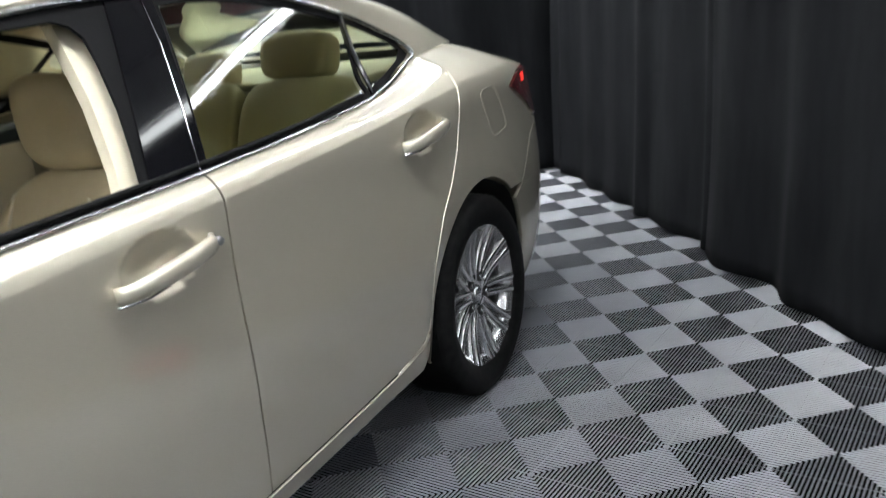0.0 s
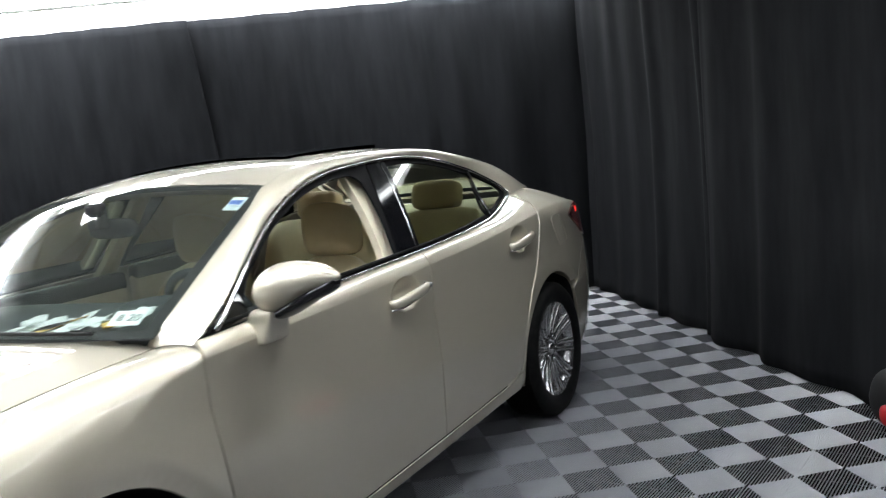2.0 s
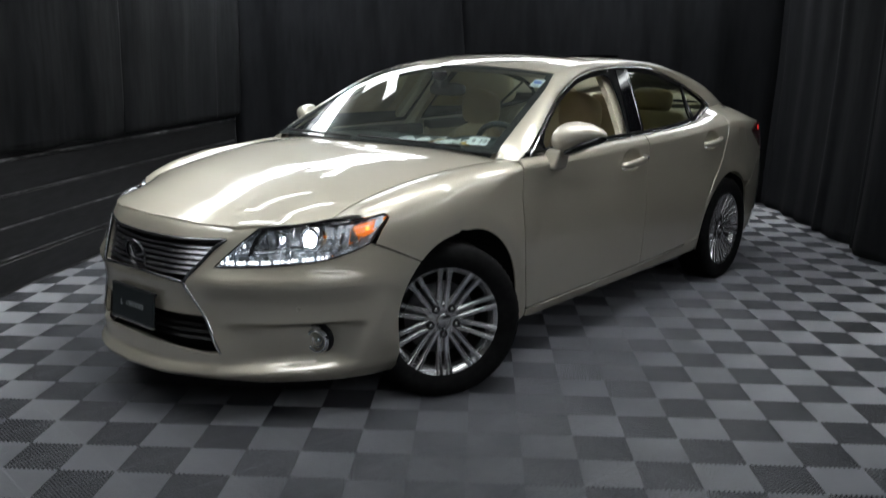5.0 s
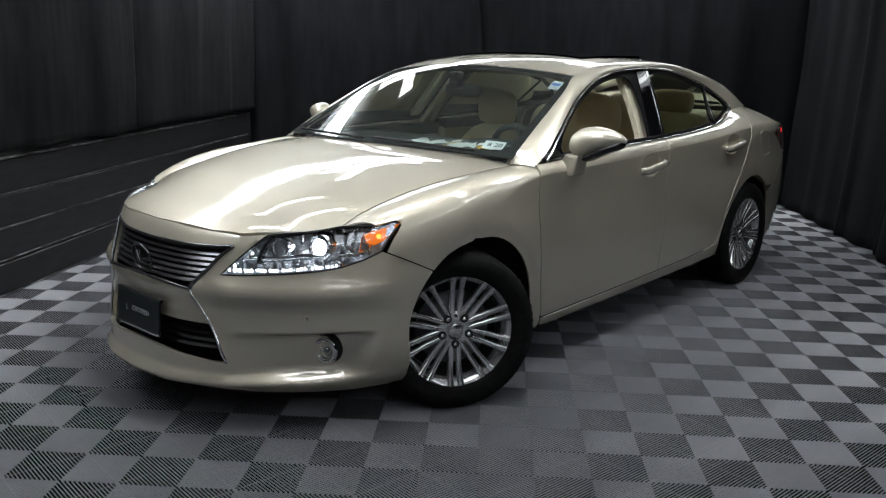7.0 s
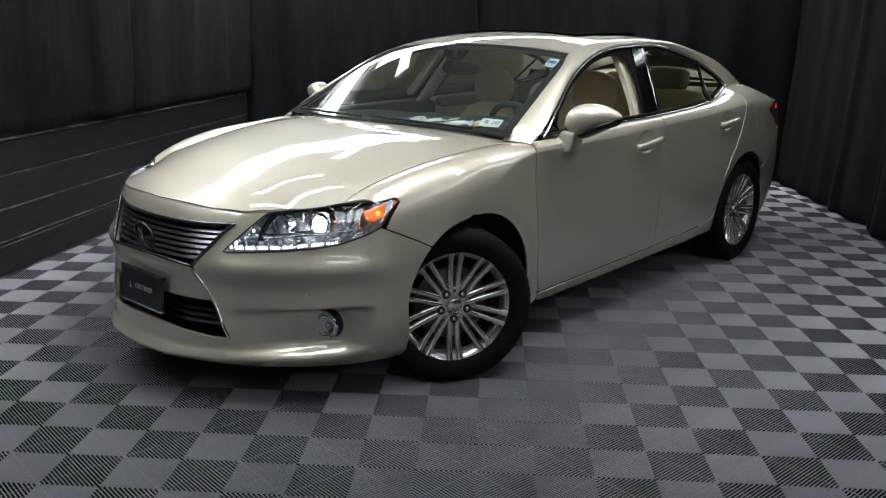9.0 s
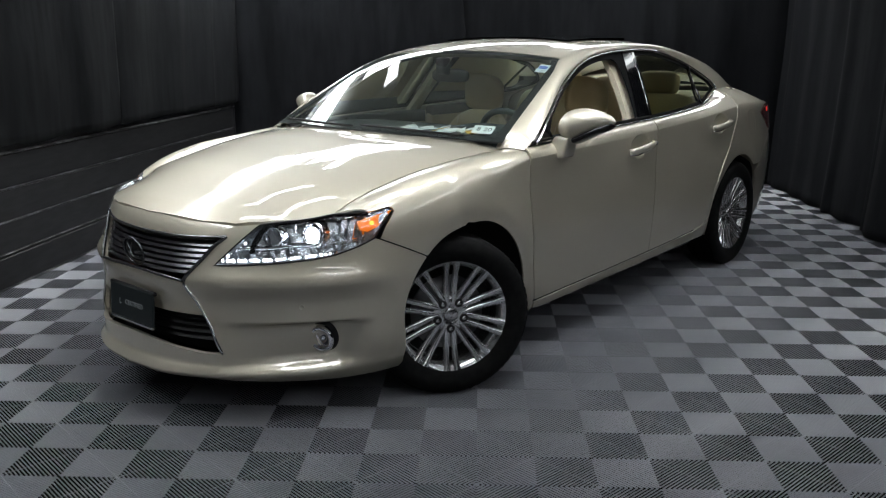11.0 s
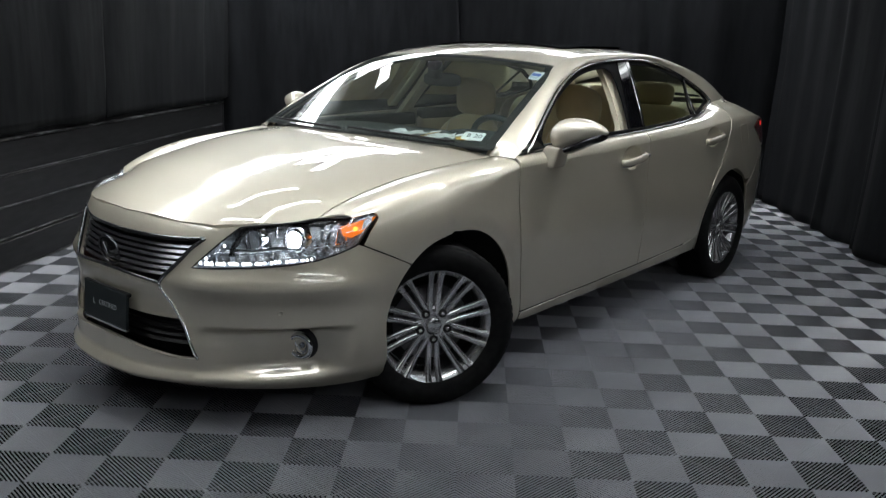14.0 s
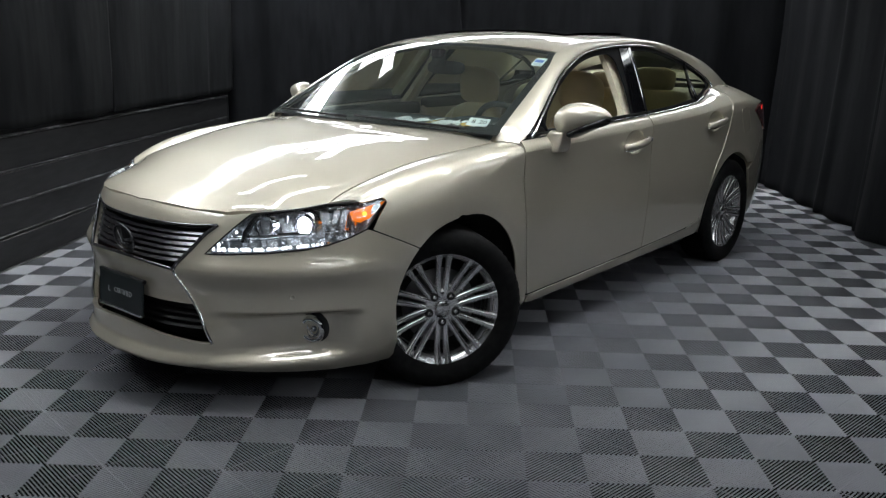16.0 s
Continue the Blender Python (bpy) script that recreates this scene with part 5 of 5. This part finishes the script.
    panel("upper_bezel", [(0.575, 0.764), (0.64, 0.7755), (0.774, 0.7905), (0.85, 0.8025), (0.900, 0.814), (0.895, 0.800), (0.85, 0.788), (0.774, 0.777), (0.64, 0.764)], back_of(lamp_at, 0.004), BLACK_GLOSS, lamp, 0.02, 0.0, 0.02, mirrored=m, outward=(1, 0.5, 0), label="black upper border of the lamp")
    amber = [(0.838, 0.768), (0.912, 0.802), (0.903, 0.776), (0.884, 0.743), (0.864, 0.729), (0.847, 0.737)]
    panel("turn_signal", amber, back_of(lamp_at, 0.012), AMBER, lamp, 0.02, 0.0, 0.02, mirrored=m, outward=(1, 0.5, 0), label="glowing amber turn signal")
    bm = bmesh.new()
    bmesh.ops.create_icosphere(bm, subdivisions=2, radius=0.009, matrix=Matrix.Translation(lamp_point(0.870, 0.762, 0.008, s)))
    part("amber_bulb", bm, AMBER_GLOW, lamp)

# --- tail lamps ---
for m in (False, True):
    poly = [(3.217, 0.952), (3.34, 0.977), (3.45, 0.988), (3.60, 0.982), (3.72, 0.962), (3.76, 0.92), (3.74, 0.82), (3.60, 0.79), (3.505, 0.818), (3.425, 0.866), (3.30, 0.915)]
    lamp = panel("tail_light", side_poly(poly), body_side, TAIL, CAR, 0.03, 0.003, 0.02, mirrored=m, off=0.003, label="deep red wrap-around tail light")
    panel("tail_bulb", side_poly([(3.40, 0.945), (3.43, 0.945), (3.43, 0.970), (3.40, 0.970)]), body_side, TAIL_GLOW, lamp, 0.02, 0.0, 0.0, mirrored=m, off=0.005)


# --- wing mirrors ---
def blob(c, h, e=2.4, nu=28, nv=16, shape=None):
    """A rounded box: half sizes h about c, squarer with larger e."""
    verts, faces = [], []
    sg = lambda x, p: math.copysign(abs(x) ** p, x)
    for j in range(nv + 1):
        b = math.pi * (j / nv - 0.5)
        for i in range(nu):
            a = 2 * math.pi * i / nu
            p = Vector((sg(math.cos(b), 2 / e) * sg(math.cos(a), 2 / e), sg(math.cos(b), 2 / e) * sg(math.sin(a), 2 / e), sg(math.sin(b), 2 / e)))
            if shape:
                p = Vector(shape(p))
            verts.append((c[0] + h[0] * p.x, c[1] + h[1] * p.y, c[2] + h[2] * p.z))
    for j in range(nv):
        for i in range(nu):
            k = (i + 1) % nu
            faces.append((j * nu + i, j * nu + k, (j + 1) * nu + k, (j + 1) * nu + i))
    return verts, faces


for m in (False, True):
    s = -1 if m else 1
    mirror = new("wing_mirror")
    mirror.parent = CAR
    tagged(mirror, "painted wing mirror on a slim foot")
    if m:
        mirror.matrix_basis = pose(-0.05, 0.05, 0)

    TOPS = curve([(0.872, 1.05), (0.884, 1.082), (0.91, 1.108), (0.945, 1.121), (0.98, 1.123), (1.02, 1.117), (1.06, 1.106), (1.09, 1.090), (1.108, 1.072)])
    LOWS = curve([(0.872, 1.02), (0.884, 0.996), (0.905, 0.984), (0.93, 0.980), (0.955, 0.986), (0.99, 1.002), (1.04, 1.028), (1.08, 1.045), (1.108, 1.062)])
    DEEP_F = curve([(0.872, 0.02), (0.884, 0.048), (0.91, 0.068), (0.95, 0.084), (0.99, 0.084), (1.04, 0.070), (1.08, 0.045), (1.10, 0.025), (1.108, 0.008)])

    def shell(w0, w1, z_low, z_top, fat, back):
        """A shell lofted outwards: round ahead, nearly flat behind."""
        verts, faces, nw, nr = [], [], 22, 24
        for j in range(nw + 1):
            w = w0 + (w1 - w0) * (0.5 - 0.5 * math.cos(math.pi * j / nw))
            zl, zt = z_low(w), z_top(w)
            mid = -0.775 - 0.28 * (w - 0.93)
            for i in range(nr):
                a = 2 * math.pi * i / nr
                c, e = math.cos(a), math.sin(a)
                r = (abs(c) ** 2.15 + abs(e) ** 2.15) ** (-1 / 2.15)
                verts.append((mid + r * c * (fat(w) if c > 0 else back(w)), s * w, (zl + zt) / 2 + r * e * (zt - zl) / 2))
        for j in range(nw):
            for i in range(nr):
                k = (i + 1) % nr
                q = (j * nr + i, j * nr + k, (j + 1) * nr + k, (j + 1) * nr + i)
                faces.append(q[::-1] if s > 0 else q)
        faces += [tuple(range(nr)) if s > 0 else tuple(range(nr))[::-1], tuple(nw * nr + i for i in range(nr))[::-1 if s > 0 else 1]]
        return verts, faces
    part("cap", mesh("cap", *shell(0.872, 1.108, LOWS, TOPS, DEEP_F, lambda w: 0.045 * DEEP_F(w) / 0.085), PAINT), None, mirror)
    part("lower_trim", mesh("lower_trim", *shell(0.955, 1.100, lambda w: LOWS(w) - 0.020, lambda w: LOWS(w) + 0.020, lambda w: DEEP_F(w) * 0.86, lambda w: 0.052 * DEEP_F(w) / 0.085), BLACK_GLOSS), None, mirror)
    v, f = tube([(-0.772, s * 1.03, 1.016), (-0.790, s * 1.06, 1.034), (-0.808, s * 1.088, 1.052)], 0.0075, 8, flat=0.8)
    part("turn_signal", mesh("turn_signal", v, f, REFLECTOR), None, mirror, "clear turn signal strip")
    v, f = blob((-0.824, 0.985, 1.062), (0.004, 0.082, 0.040), 3.0)
    part("mirror_glass", mesh("mirror_glass", [(x - 0.25 * (y - 0.99), s * y, z) for x, y, z in v], f if s > 0 else [q[::-1] for q in f], MIRROR), None, mirror)

    v, f = blob((-0.765, 0.878, 0.948), (0.050, 0.046, 0.050), 7.0, 32, 20, lambda p: (p.x * (1 - 0.10 * p.z) - 0.06 * p.z, p.y * (1 - 0.12 * p.z) + 0.34 * p.z, p.z))
    part("foot", mesh("foot", [(x, s * y, z) for x, y, z in v], f if s > 0 else [q[::-1] for q in f], PAINT), None, mirror)

for m in (False, True):                         # painted web behind the fender's rear corner
    s = -1 if m else 1
    web = lambda a, t: (0.490 + 0.055 * a, s * (fore_side(0.490 + 0.055 * a, 0.74 + 0.26 * t)[1] - 0.003), fore_side(0.490 + 0.055 * a, 0.74 + 0.26 * t)[2] - 0.003)
    sheet("fender_web", web, 6, 10, PAINT, PANELS["front_fender", m], (0, s, 1))

# --- sunroof, tilted open at its back ---
glass_roof = lambda t, s: tuple(np.array(roof_at(0.5 + (t - 0.5) * 0.76, 0.31 + 0.34 * s)) + np.array((0, 0, 0.009 + 0.007 * s)))
sheet("sunroof", glass_roof, 12, 8, PRIVACY, CAR, label="dark glass sunroof tilted open", thick=0.014)
glass_roof2 = lambda t, s: tuple(np.array(roof_at(0.5 + (t - 0.5) * 0.70, 0.70 + 0.18 * s)) + np.array((0, 0, 0.003)))
sheet("sunroof_rear", glass_roof2, 12, 6, PRIVACY, CAR, label="dark fixed glass roof panel")

# --- wiper cowl and wipers ---
cowl = lambda t, s: (0.375 + 0.115 * abs(2 * t - 1) ** 2 + 0.045 * s - 0.02, 0.70 * (2 * t - 1), 0.985 - 0.012 * abs(2 * t - 1) ** 2 + 0.010 * s - 0.006)
sheet("cowl", cowl, 24, 4, BLACK_TRIM, CAR, label="black cowl under the windshield")
for w0, w1 in ((0.55, -0.02), (-0.06, -0.60)):
    pts = []
    for k in range(9):
        t = 0.5 + 0.5 * (w0 + (w1 - w0) * k / 8) / 0.71
        p = windshield_at(t, 0.012 + 0.02 * k / 8)
        pts.append((-p[0] + 0.006, p[1], p[2] + 0.012))
    v, f = tube(pts, 0.006, 6)
    part("wiper", mesh("wiper", v, f, BLACK_TRIM), None, CAR, "black wiper blade")
# dark band round the windshield
for s0, s1, t0, t1 in ((0.0, 1.0, 0.0, 0.030), (0.0, 1.0, 0.970, 1.0), (0.0, 0.055, 0.03, 0.97), (0.955, 1.0, 0.03, 0.97)):
    band = lambda t, s, a=s0, b=s1, c=t0, d=t1: tuple(np.array(windshield_at(c + (d - c) * t, a + (b - a) * s)) - np.array((-0.003, 0, 0.005)))
    sheet("windshield_band", band, 20 if t1 - t0 > 0.5 else 2, 2 if t1 - t0 > 0.5 else 18, BLACK_TRIM, CAR)

# --- the cabin ---
headliner = lambda t, s: tuple(np.array(roof_at(0.04 + 0.92 * t, s)) - np.array((0, 0, 0.035)))
sheet("headliner", headliner, 16, 10, HEADLINER, CAR, (0, 0, -1), "pale beige headliner")
for m in (False, True):
    s = -1 if m else 1
    trim = lambda a, t: (rail(a, t)[0], s * (rail(a, t)[1] - 0.035), rail(a, t)[2] - 0.02)
    sheet("pillar_trim", trim, 50, 4, PLASTIC, CAR, (0, -s, -1), "beige inner pillar trim")
    panel("pillar_trim", [(1.495, 0.93), (1.61, 0.93), (1.65, 1.10), (1.69, 1.22), (1.71, 1.34), (1.63, 1.345), (1.612, 1.27), (1.59, 1.17), (1.55, 1.05)], glass_fn(0.055), PLASTIC, CAR, 0.04, 0.0, 0.03, mirrored=m, label="pale beige inner pillar trim")
    card = part("door_card", box(-1.66, -0.56, s * 0.775 - 0.03, s * 0.775 + 0.03, 0.30, 0.955, 0.02), PLASTIC, CAR, "beige inner door panel")
    part("door_card_top", box(-1.665, -0.56, s * 0.775 - 0.034, s * 0.775 + 0.034, 0.90, 0.985, 0.02), DASH, card, "dark upper ledge of the door")
    part("armrest", box(-1.50, -0.85, s * 0.73 - 0.05, s * 0.73 + 0.05, 0.66, 0.71, 0.02), LEATHER, card)
    card = part("door_card", box(-2.50, -1.71, s * 0.765 - 0.03, s * 0.765 + 0.03, 0.30, 0.975, 0.02), PLASTIC, CAR, "beige inner door panel")
    part("door_card_top", box(-2.50, -1.71, s * 0.765 - 0.034, s * 0.765 + 0.034, 0.93, 1.005, 0.02), DASH, card, "dark upper ledge of the door")
part("cabin_floor", box(-2.5, -0.45, -0.78, 0.78, 0.30, 0.36), CARPET, CAR)


def seat(w, recline=14):
    st = new("front_seat")
    st.parent = CAR
    tagged(st, "beige leather front seat with a padded headrest")
    st.matrix_basis = pose(-1.37, w, 0.225)
    v, f = blob((0.0, 0, 0.10), (0.27, 0.255, 0.11), 3.2, shape=lambda p: (p.x, p.y, p.z + 0.25 * abs(p.y) ** 3 * (p.z > 0)))
    part("cushion", mesh("cushion", v, f, LEATHER), None, st)

    def back(p):
        k = 1 - 0.20 * max(0, p.z) ** 2
        return (p.x + 0.7 * abs(p.y) ** 3 * (p.x > 0), p.y * k, p.z)
    tilt = pose(-0.27, 0, 0.16, 0, -recline, 0)
    v, f = blob((0, 0, 0.29), (0.075, 0.255, 0.34), 3.0, 32, 20, back)
    b = part("backrest", mesh("backrest", v, f, LEATHER), None, st, "", tilt)
    for sgn in (-1, 1):
        pts = [(0.083 + 0.02 * math.sin(math.pi * k / 8), sgn * (0.125 + 0.02 * math.sin(math.pi * k / 8)), 0.02 + 0.54 * k / 8) for k in range(9)]
        vv, ff = tube(pts, 0.003, 6)
        part("seam", mesh("seam", vv, ff, PLASTIC), None, b)
        vv, ff = tube([(0, sgn * 0.06, 0.58), (0, sgn * 0.06, 0.70)], 0.007, 8)
        part("headrest_post", mesh("headrest_post", vv, ff, CHROME), None, b)
    v, f = blob((0.03, 0, 0.728), (0.090, 0.130, 0.108), 3.2, 32, 20, lambda p: (p.x + 0.45 * p.z * (p.x > 0) - 0.25 * p.y * p.y * (p.x > 0), p.y * (1 - 0.13 * p.z), p.z))
    part("headrest", mesh("headrest", v, f, LEATHER), None, st, "padded beige headrest", tilt)
    return st


seat(0.37)
seat(-0.37)
rear = new("rear_seat")
rear.parent = CAR
tagged(rear, "beige leather rear bench with headrests")
v, f = blob((-2.20, 0, 0.46), (0.28, 0.66, 0.12), 4.0)
part("cushion", mesh("cushion", v, f, LEATHER), None, rear)
for w, half in ((-0.43, 0.245), (0.0, 0.18), (0.43, 0.245)):
    v, f = blob((0, 0, 0), (0.085, half, 0.345), 5.5, 36, 22, lambda p: (p.x + 0.25 * abs(p.y) ** 4 * (p.x > 0), p.y, p.z))
    part("backrest", mesh("backrest", v, f, LEATHER), None, rear, "", pose(-2.57, w, 0.745, 0, -20, 0))
    v, f = blob((0, 0, 0), (0.055, 0.135 if w else 0.10, 0.075), 4.0, 32, 18)
    part("headrest", mesh("headrest", v, f, LEATHER), None, rear, "", pose(-2.70, w * 0.86, 1.145 if w else 1.10, 0, -14, 0))
part("rear_shelf", box(-3.28, -2.66, -0.60, 0.60, 1.045, 1.07, 0.008), PLASTIC, CAR, "beige shelf behind the rear seat")
part("rear_bulkhead", box(-3.3, -2.78, -0.62, 0.62, 0.3, 1.04), DARK, CAR)

# dashboard and wheel
v, f = blob((-0.70, 0, 0.865), (0.30, 0.74, 0.130), 4.6, 40, 16, lambda p: (p.x, p.y, p.z - 0.22 * max(0, p.x) * (p.z > 0)))
dash = part("dashboard", mesh("dashboard", v, f, DASH), None, CAR, "dark soft dashboard")
v, f = blob((-0.80, 0, 0.62), (0.16, 0.70, 0.16), 4.0)
part("dash_lower", mesh("dash_lower", v, f, PLASTIC), None, dash, "beige lower dashboard")
v, f = blob((-0.86, 0.37, 0.98), (0.10, 0.17, 0.032), 3.0)
part("instrument_hood", mesh("instrument_hood", v, f, DASH), None, dash)
part("console", box(-1.6, -0.75, -0.12, 0.12, 0.34, 0.62, 0.03), PLASTIC, CAR, "beige centre console")
sw = new("steering_wheel")
sw.parent = CAR
sw.matrix_basis = pose(-1.07, 0.37, 0.90, 0, -66, 0)
tagged(sw, "dark leather steering wheel with a wood arc")
v, f = tube([(0.185 * math.cos(a * math.pi / 24), 0.185 * math.sin(a * math.pi / 24), 0) for a in range(48)], 0.016, 10, True)
part("wheel_rim", mesh("wheel_rim", v, f, DASH), None, sw)
v, f = blob((0, 0, -0.01), (0.085, 0.095, 0.035), 2.6)
part("airbag", mesh("airbag", v, f, PLASTIC), None, sw)
for a in (0, 180, 270):
    v, f = tube([(0.07 * math.sin(math.radians(a)), 0.07 * math.cos(math.radians(a)), -0.01), (0.18 * math.sin(math.radians(a)), 0.18 * math.cos(math.radians(a)), 0)], 0.016, 8)
    part("spoke", mesh("spoke", v, f, DASH), None, sw)
v, f = blob((-1.02, 0.0, 1.235), (0.018, 0.125, 0.036), 3.2)
rvm = part("rear_view_mirror", mesh("rear_view_mirror", v, f, BLACK_TRIM), None, CAR, "black rear-view mirror")
part("mirror_stalk", box(-0.99, -0.93, -0.03, 0.03, 1.24, 1.33, 0.012), BLACK_TRIM, rvm)
# papers on the dash, and stickers on the glass
rnd = random.Random(5)
for k in range(15):
    u, w = 0.50 + 0.14 * rnd.random(), 0.10 + 0.036 * k
    verts, n = [], 4
    lx, ly = rnd.uniform(0.03, 0.075), rnd.uniform(0.02, 0.045)
    for i in range(n + 1):
        for j in range(n + 1):
            verts.append((lx * (2 * i / n - 1), ly * (2 * j / n - 1), 0.010 * noise.noise(Vector((i * 0.6, j * 0.6, k)))))
    faces = [(i * (n + 1) + j, i * (n + 1) + j + 1, (i + 1) * (n + 1) + j + 1, (i + 1) * (n + 1) + j) for i in range(n) for j in range(n)]
    part("paper_slip", mesh("paper_slip", verts, faces, (PAPER, INK_WHITE, PAPER, PAPER, INK_WHITE, PAPER, YELLOW)[k % 7]), None, dash, "", pose(-u, w, 0.996 + 0.0015 * k, rnd.uniform(-8, 8), rnd.uniform(-2, 10), rnd.uniform(-60, 60)))


def sticker(t, s, wide, tall, name, mat, label):
    """A slip of paper just inside the windshield."""
    c = Vector(local(windshield_at(t, s)))
    right = (Vector(local(windshield_at(t + 0.01, s))) - Vector(local(windshield_at(t - 0.01, s)))).normalized()
    up = (Vector(local(windshield_at(t, s + 0.01))) - Vector(local(windshield_at(t, s - 0.01)))).normalized()
    nrm = right.cross(up).normalized()
    m = Matrix.Identity(4)
    for i, axis in enumerate((right, nrm.cross(right), nrm)):
        for k in range(3):
            m[k][i] = axis[k]
    m.translation = c - nrm * 0.004
    return part(name, box(-wide / 2, wide / 2, -tall / 2, tall / 2, -0.0006, 0.0006), mat, CAR, label, m)


st = sticker(0.918, 0.125, 0.10, 0.062, "month_sticker", PAPER, "white inspection sticker reading 8 20")
lettering("8", 0.040, INK, st, Matrix.Translation((-0.022, 0, 0.001)))
lettering("20", 0.040, INK, st, Matrix.Translation((0.022, 0, 0.001)))
st = sticker(0.955, 0.80, 0.055, 0.085, "price_slip", PAPER, "white slip with a blue printed corner")
part("print_block", box(-0.024, 0.02, -0.006, 0.022, 0.0007, 0.0012), PAPER_BLUE, st)
for k in range(4):
    part("print_bar", box(-0.022, 0.022 - 0.006 * (k % 2), -0.036 + 0.007 * k, -0.033 + 0.007 * k, 0.0007, 0.0012), INK_GREY, st)

# small pieces hang directly under their part of the car
bpy.context.view_layer.update()
for ob in list(scene.objects):
    while ob.parent and ob.parent.parent and ob.parent.parent.parent:
        ob.matrix_basis = ob.parent.matrix_basis @ ob.matrix_basis
        ob.parent = ob.parent.parent

# ---------- a dark bag with red trim, against the drapes ----------
bag = thing("tool_bag", "small black soft bag with a red end panel on the floor", "bag", pose(1.852, 1.42, 0, 0, 0, 8))
v, f = blob((0, 0, 0.13), (0.10, 0.17, 0.13), 3.0, 28, 16, lambda p: (p.x * (1 - 0.18 * max(0, p.z)), p.y * (1 - 0.15 * max(0, p.z)), p.z))
part("body", mesh("body", v, f, BLACK_TRIM), None, bag, "black woven shell")
v, f = blob((-0.042, -0.05, 0.075), (0.088, 0.125, 0.060), 3.0)
part("end_panel", mesh("end_panel", v, f, RED), None, bag, "red plastic panel")
v, f = tube([(0, -0.07, 0.25), (0, -0.05, 0.29), (0, 0.05, 0.29), (0, 0.07, 0.25)], 0.010, 8)
part("handle", mesh("handle", v, f, BLACK_TRIM), None, bag)

# ---------- the floor: ribbed open-grid tiles on a dark slab ----------
ground = tagged(part("floor", box(-4.6, RIGHT + 0.34, FRONT - 0.1, BACK + 0.26, -0.12, -0.0195), CONCRETE), "grey ribbed grid tiles laid over a dark slab", "floor", "", "structure")
QUAD, RIBS, RIB_W = 0.2, 12, 0.0042


def rib_tile():
    """One 0.4 m tile: round-backed ribs in rings of diamonds round its middle, with a thin web between them."""
    step = QUAD / RIBS
    verts, faces = [], []
    across = ((-0.42, -0.0052), (-0.5, -0.0028), (-0.30, -0.0013), (-0.10, -0.0002), (0.10, -0.0002), (0.30, -0.0013), (0.5, -0.0028), (0.42, -0.0052))
    for sx, sy in ((1, 1), (-1, 1), (-1, -1), (1, -1)):
        for k in range(2 * RIBS):
            c = (k + 0.5) * step            # the rib's line is x + y = c, in this quarter
            n = len(verts)
            for d, z in across:
                e = c + d * RIB_W * 1.4142
                lo, hi = max(0.0, e - QUAD), min(QUAD, e)
                for x in (hi, lo):
                    verts.append((sx * min(QUAD, max(0, x)), sy * min(QUAD, max(0, e - x)), z))
            for q in range(len(across) - 1):
                f = (n + 2 * q, n + 2 * q + 2, n + 2 * q + 3, n + 2 * q + 1)
                faces.append(f if sx * sy > 0 else f[::-1])
    # one cross web per quarter, just below the rib tops
    for sx, sy in ((1, 1), (-1, 1), (-1, -1), (1, -1)):
        n = len(verts)
        w = 0.0014
        for x, y, z in ((0, 0, 0), (QUAD, QUAD, 0)):
            for s in (-1, 1):
                verts.append((sx * (x - s * w) if 0 < x < 1 else sx * max(0, -s * w), sy * (y + s * w) if 0 < y < 1 else sy * max(0, s * w), -0.0030))
        q = (n, n + 1, n + 3, n + 2)
        faces.append(q if sx * sy < 0 else q[::-1])
    return mesh("floor_tile", verts, faces, TILE, smooth=False)


tile_mesh = rib_tile()
cells = [(i, j) for i in range(-11, 6) for j in range(-18, 15)]
cells = [(i, j) for i, j in cells if left_x(j * 0.4) - 0.25 < i * 0.4 < RIGHT + 0.3]
cells.sort(key=lambda c: max(abs(c[0] * 0.4 + 0.9), abs(c[1] * 0.4 - 1.0) * 0.62))
for i, j in cells[:300]:
    part("floor_tile", tile_mesh, None, ground, "", pose(i * 0.4, j * 0.4, 0))
base = np.array([tuple(v.co) for v in tile_mesh.vertices])
polys = [tuple(p.vertices) for p in tile_mesh.polygons]
verts, faces = [], []
for i, j in cells[300:]:
    n = len(verts)
    verts += [tuple(v) for v in base + (i * 0.4, j * 0.4, 0)]
    faces += [tuple(n + k for k in p) for p in polys]
if faces:
    tagged(part("far_floor_tiles", mesh("far_floor_tiles", verts, faces, TILE, smooth=False), None, ground), kind="stuff")
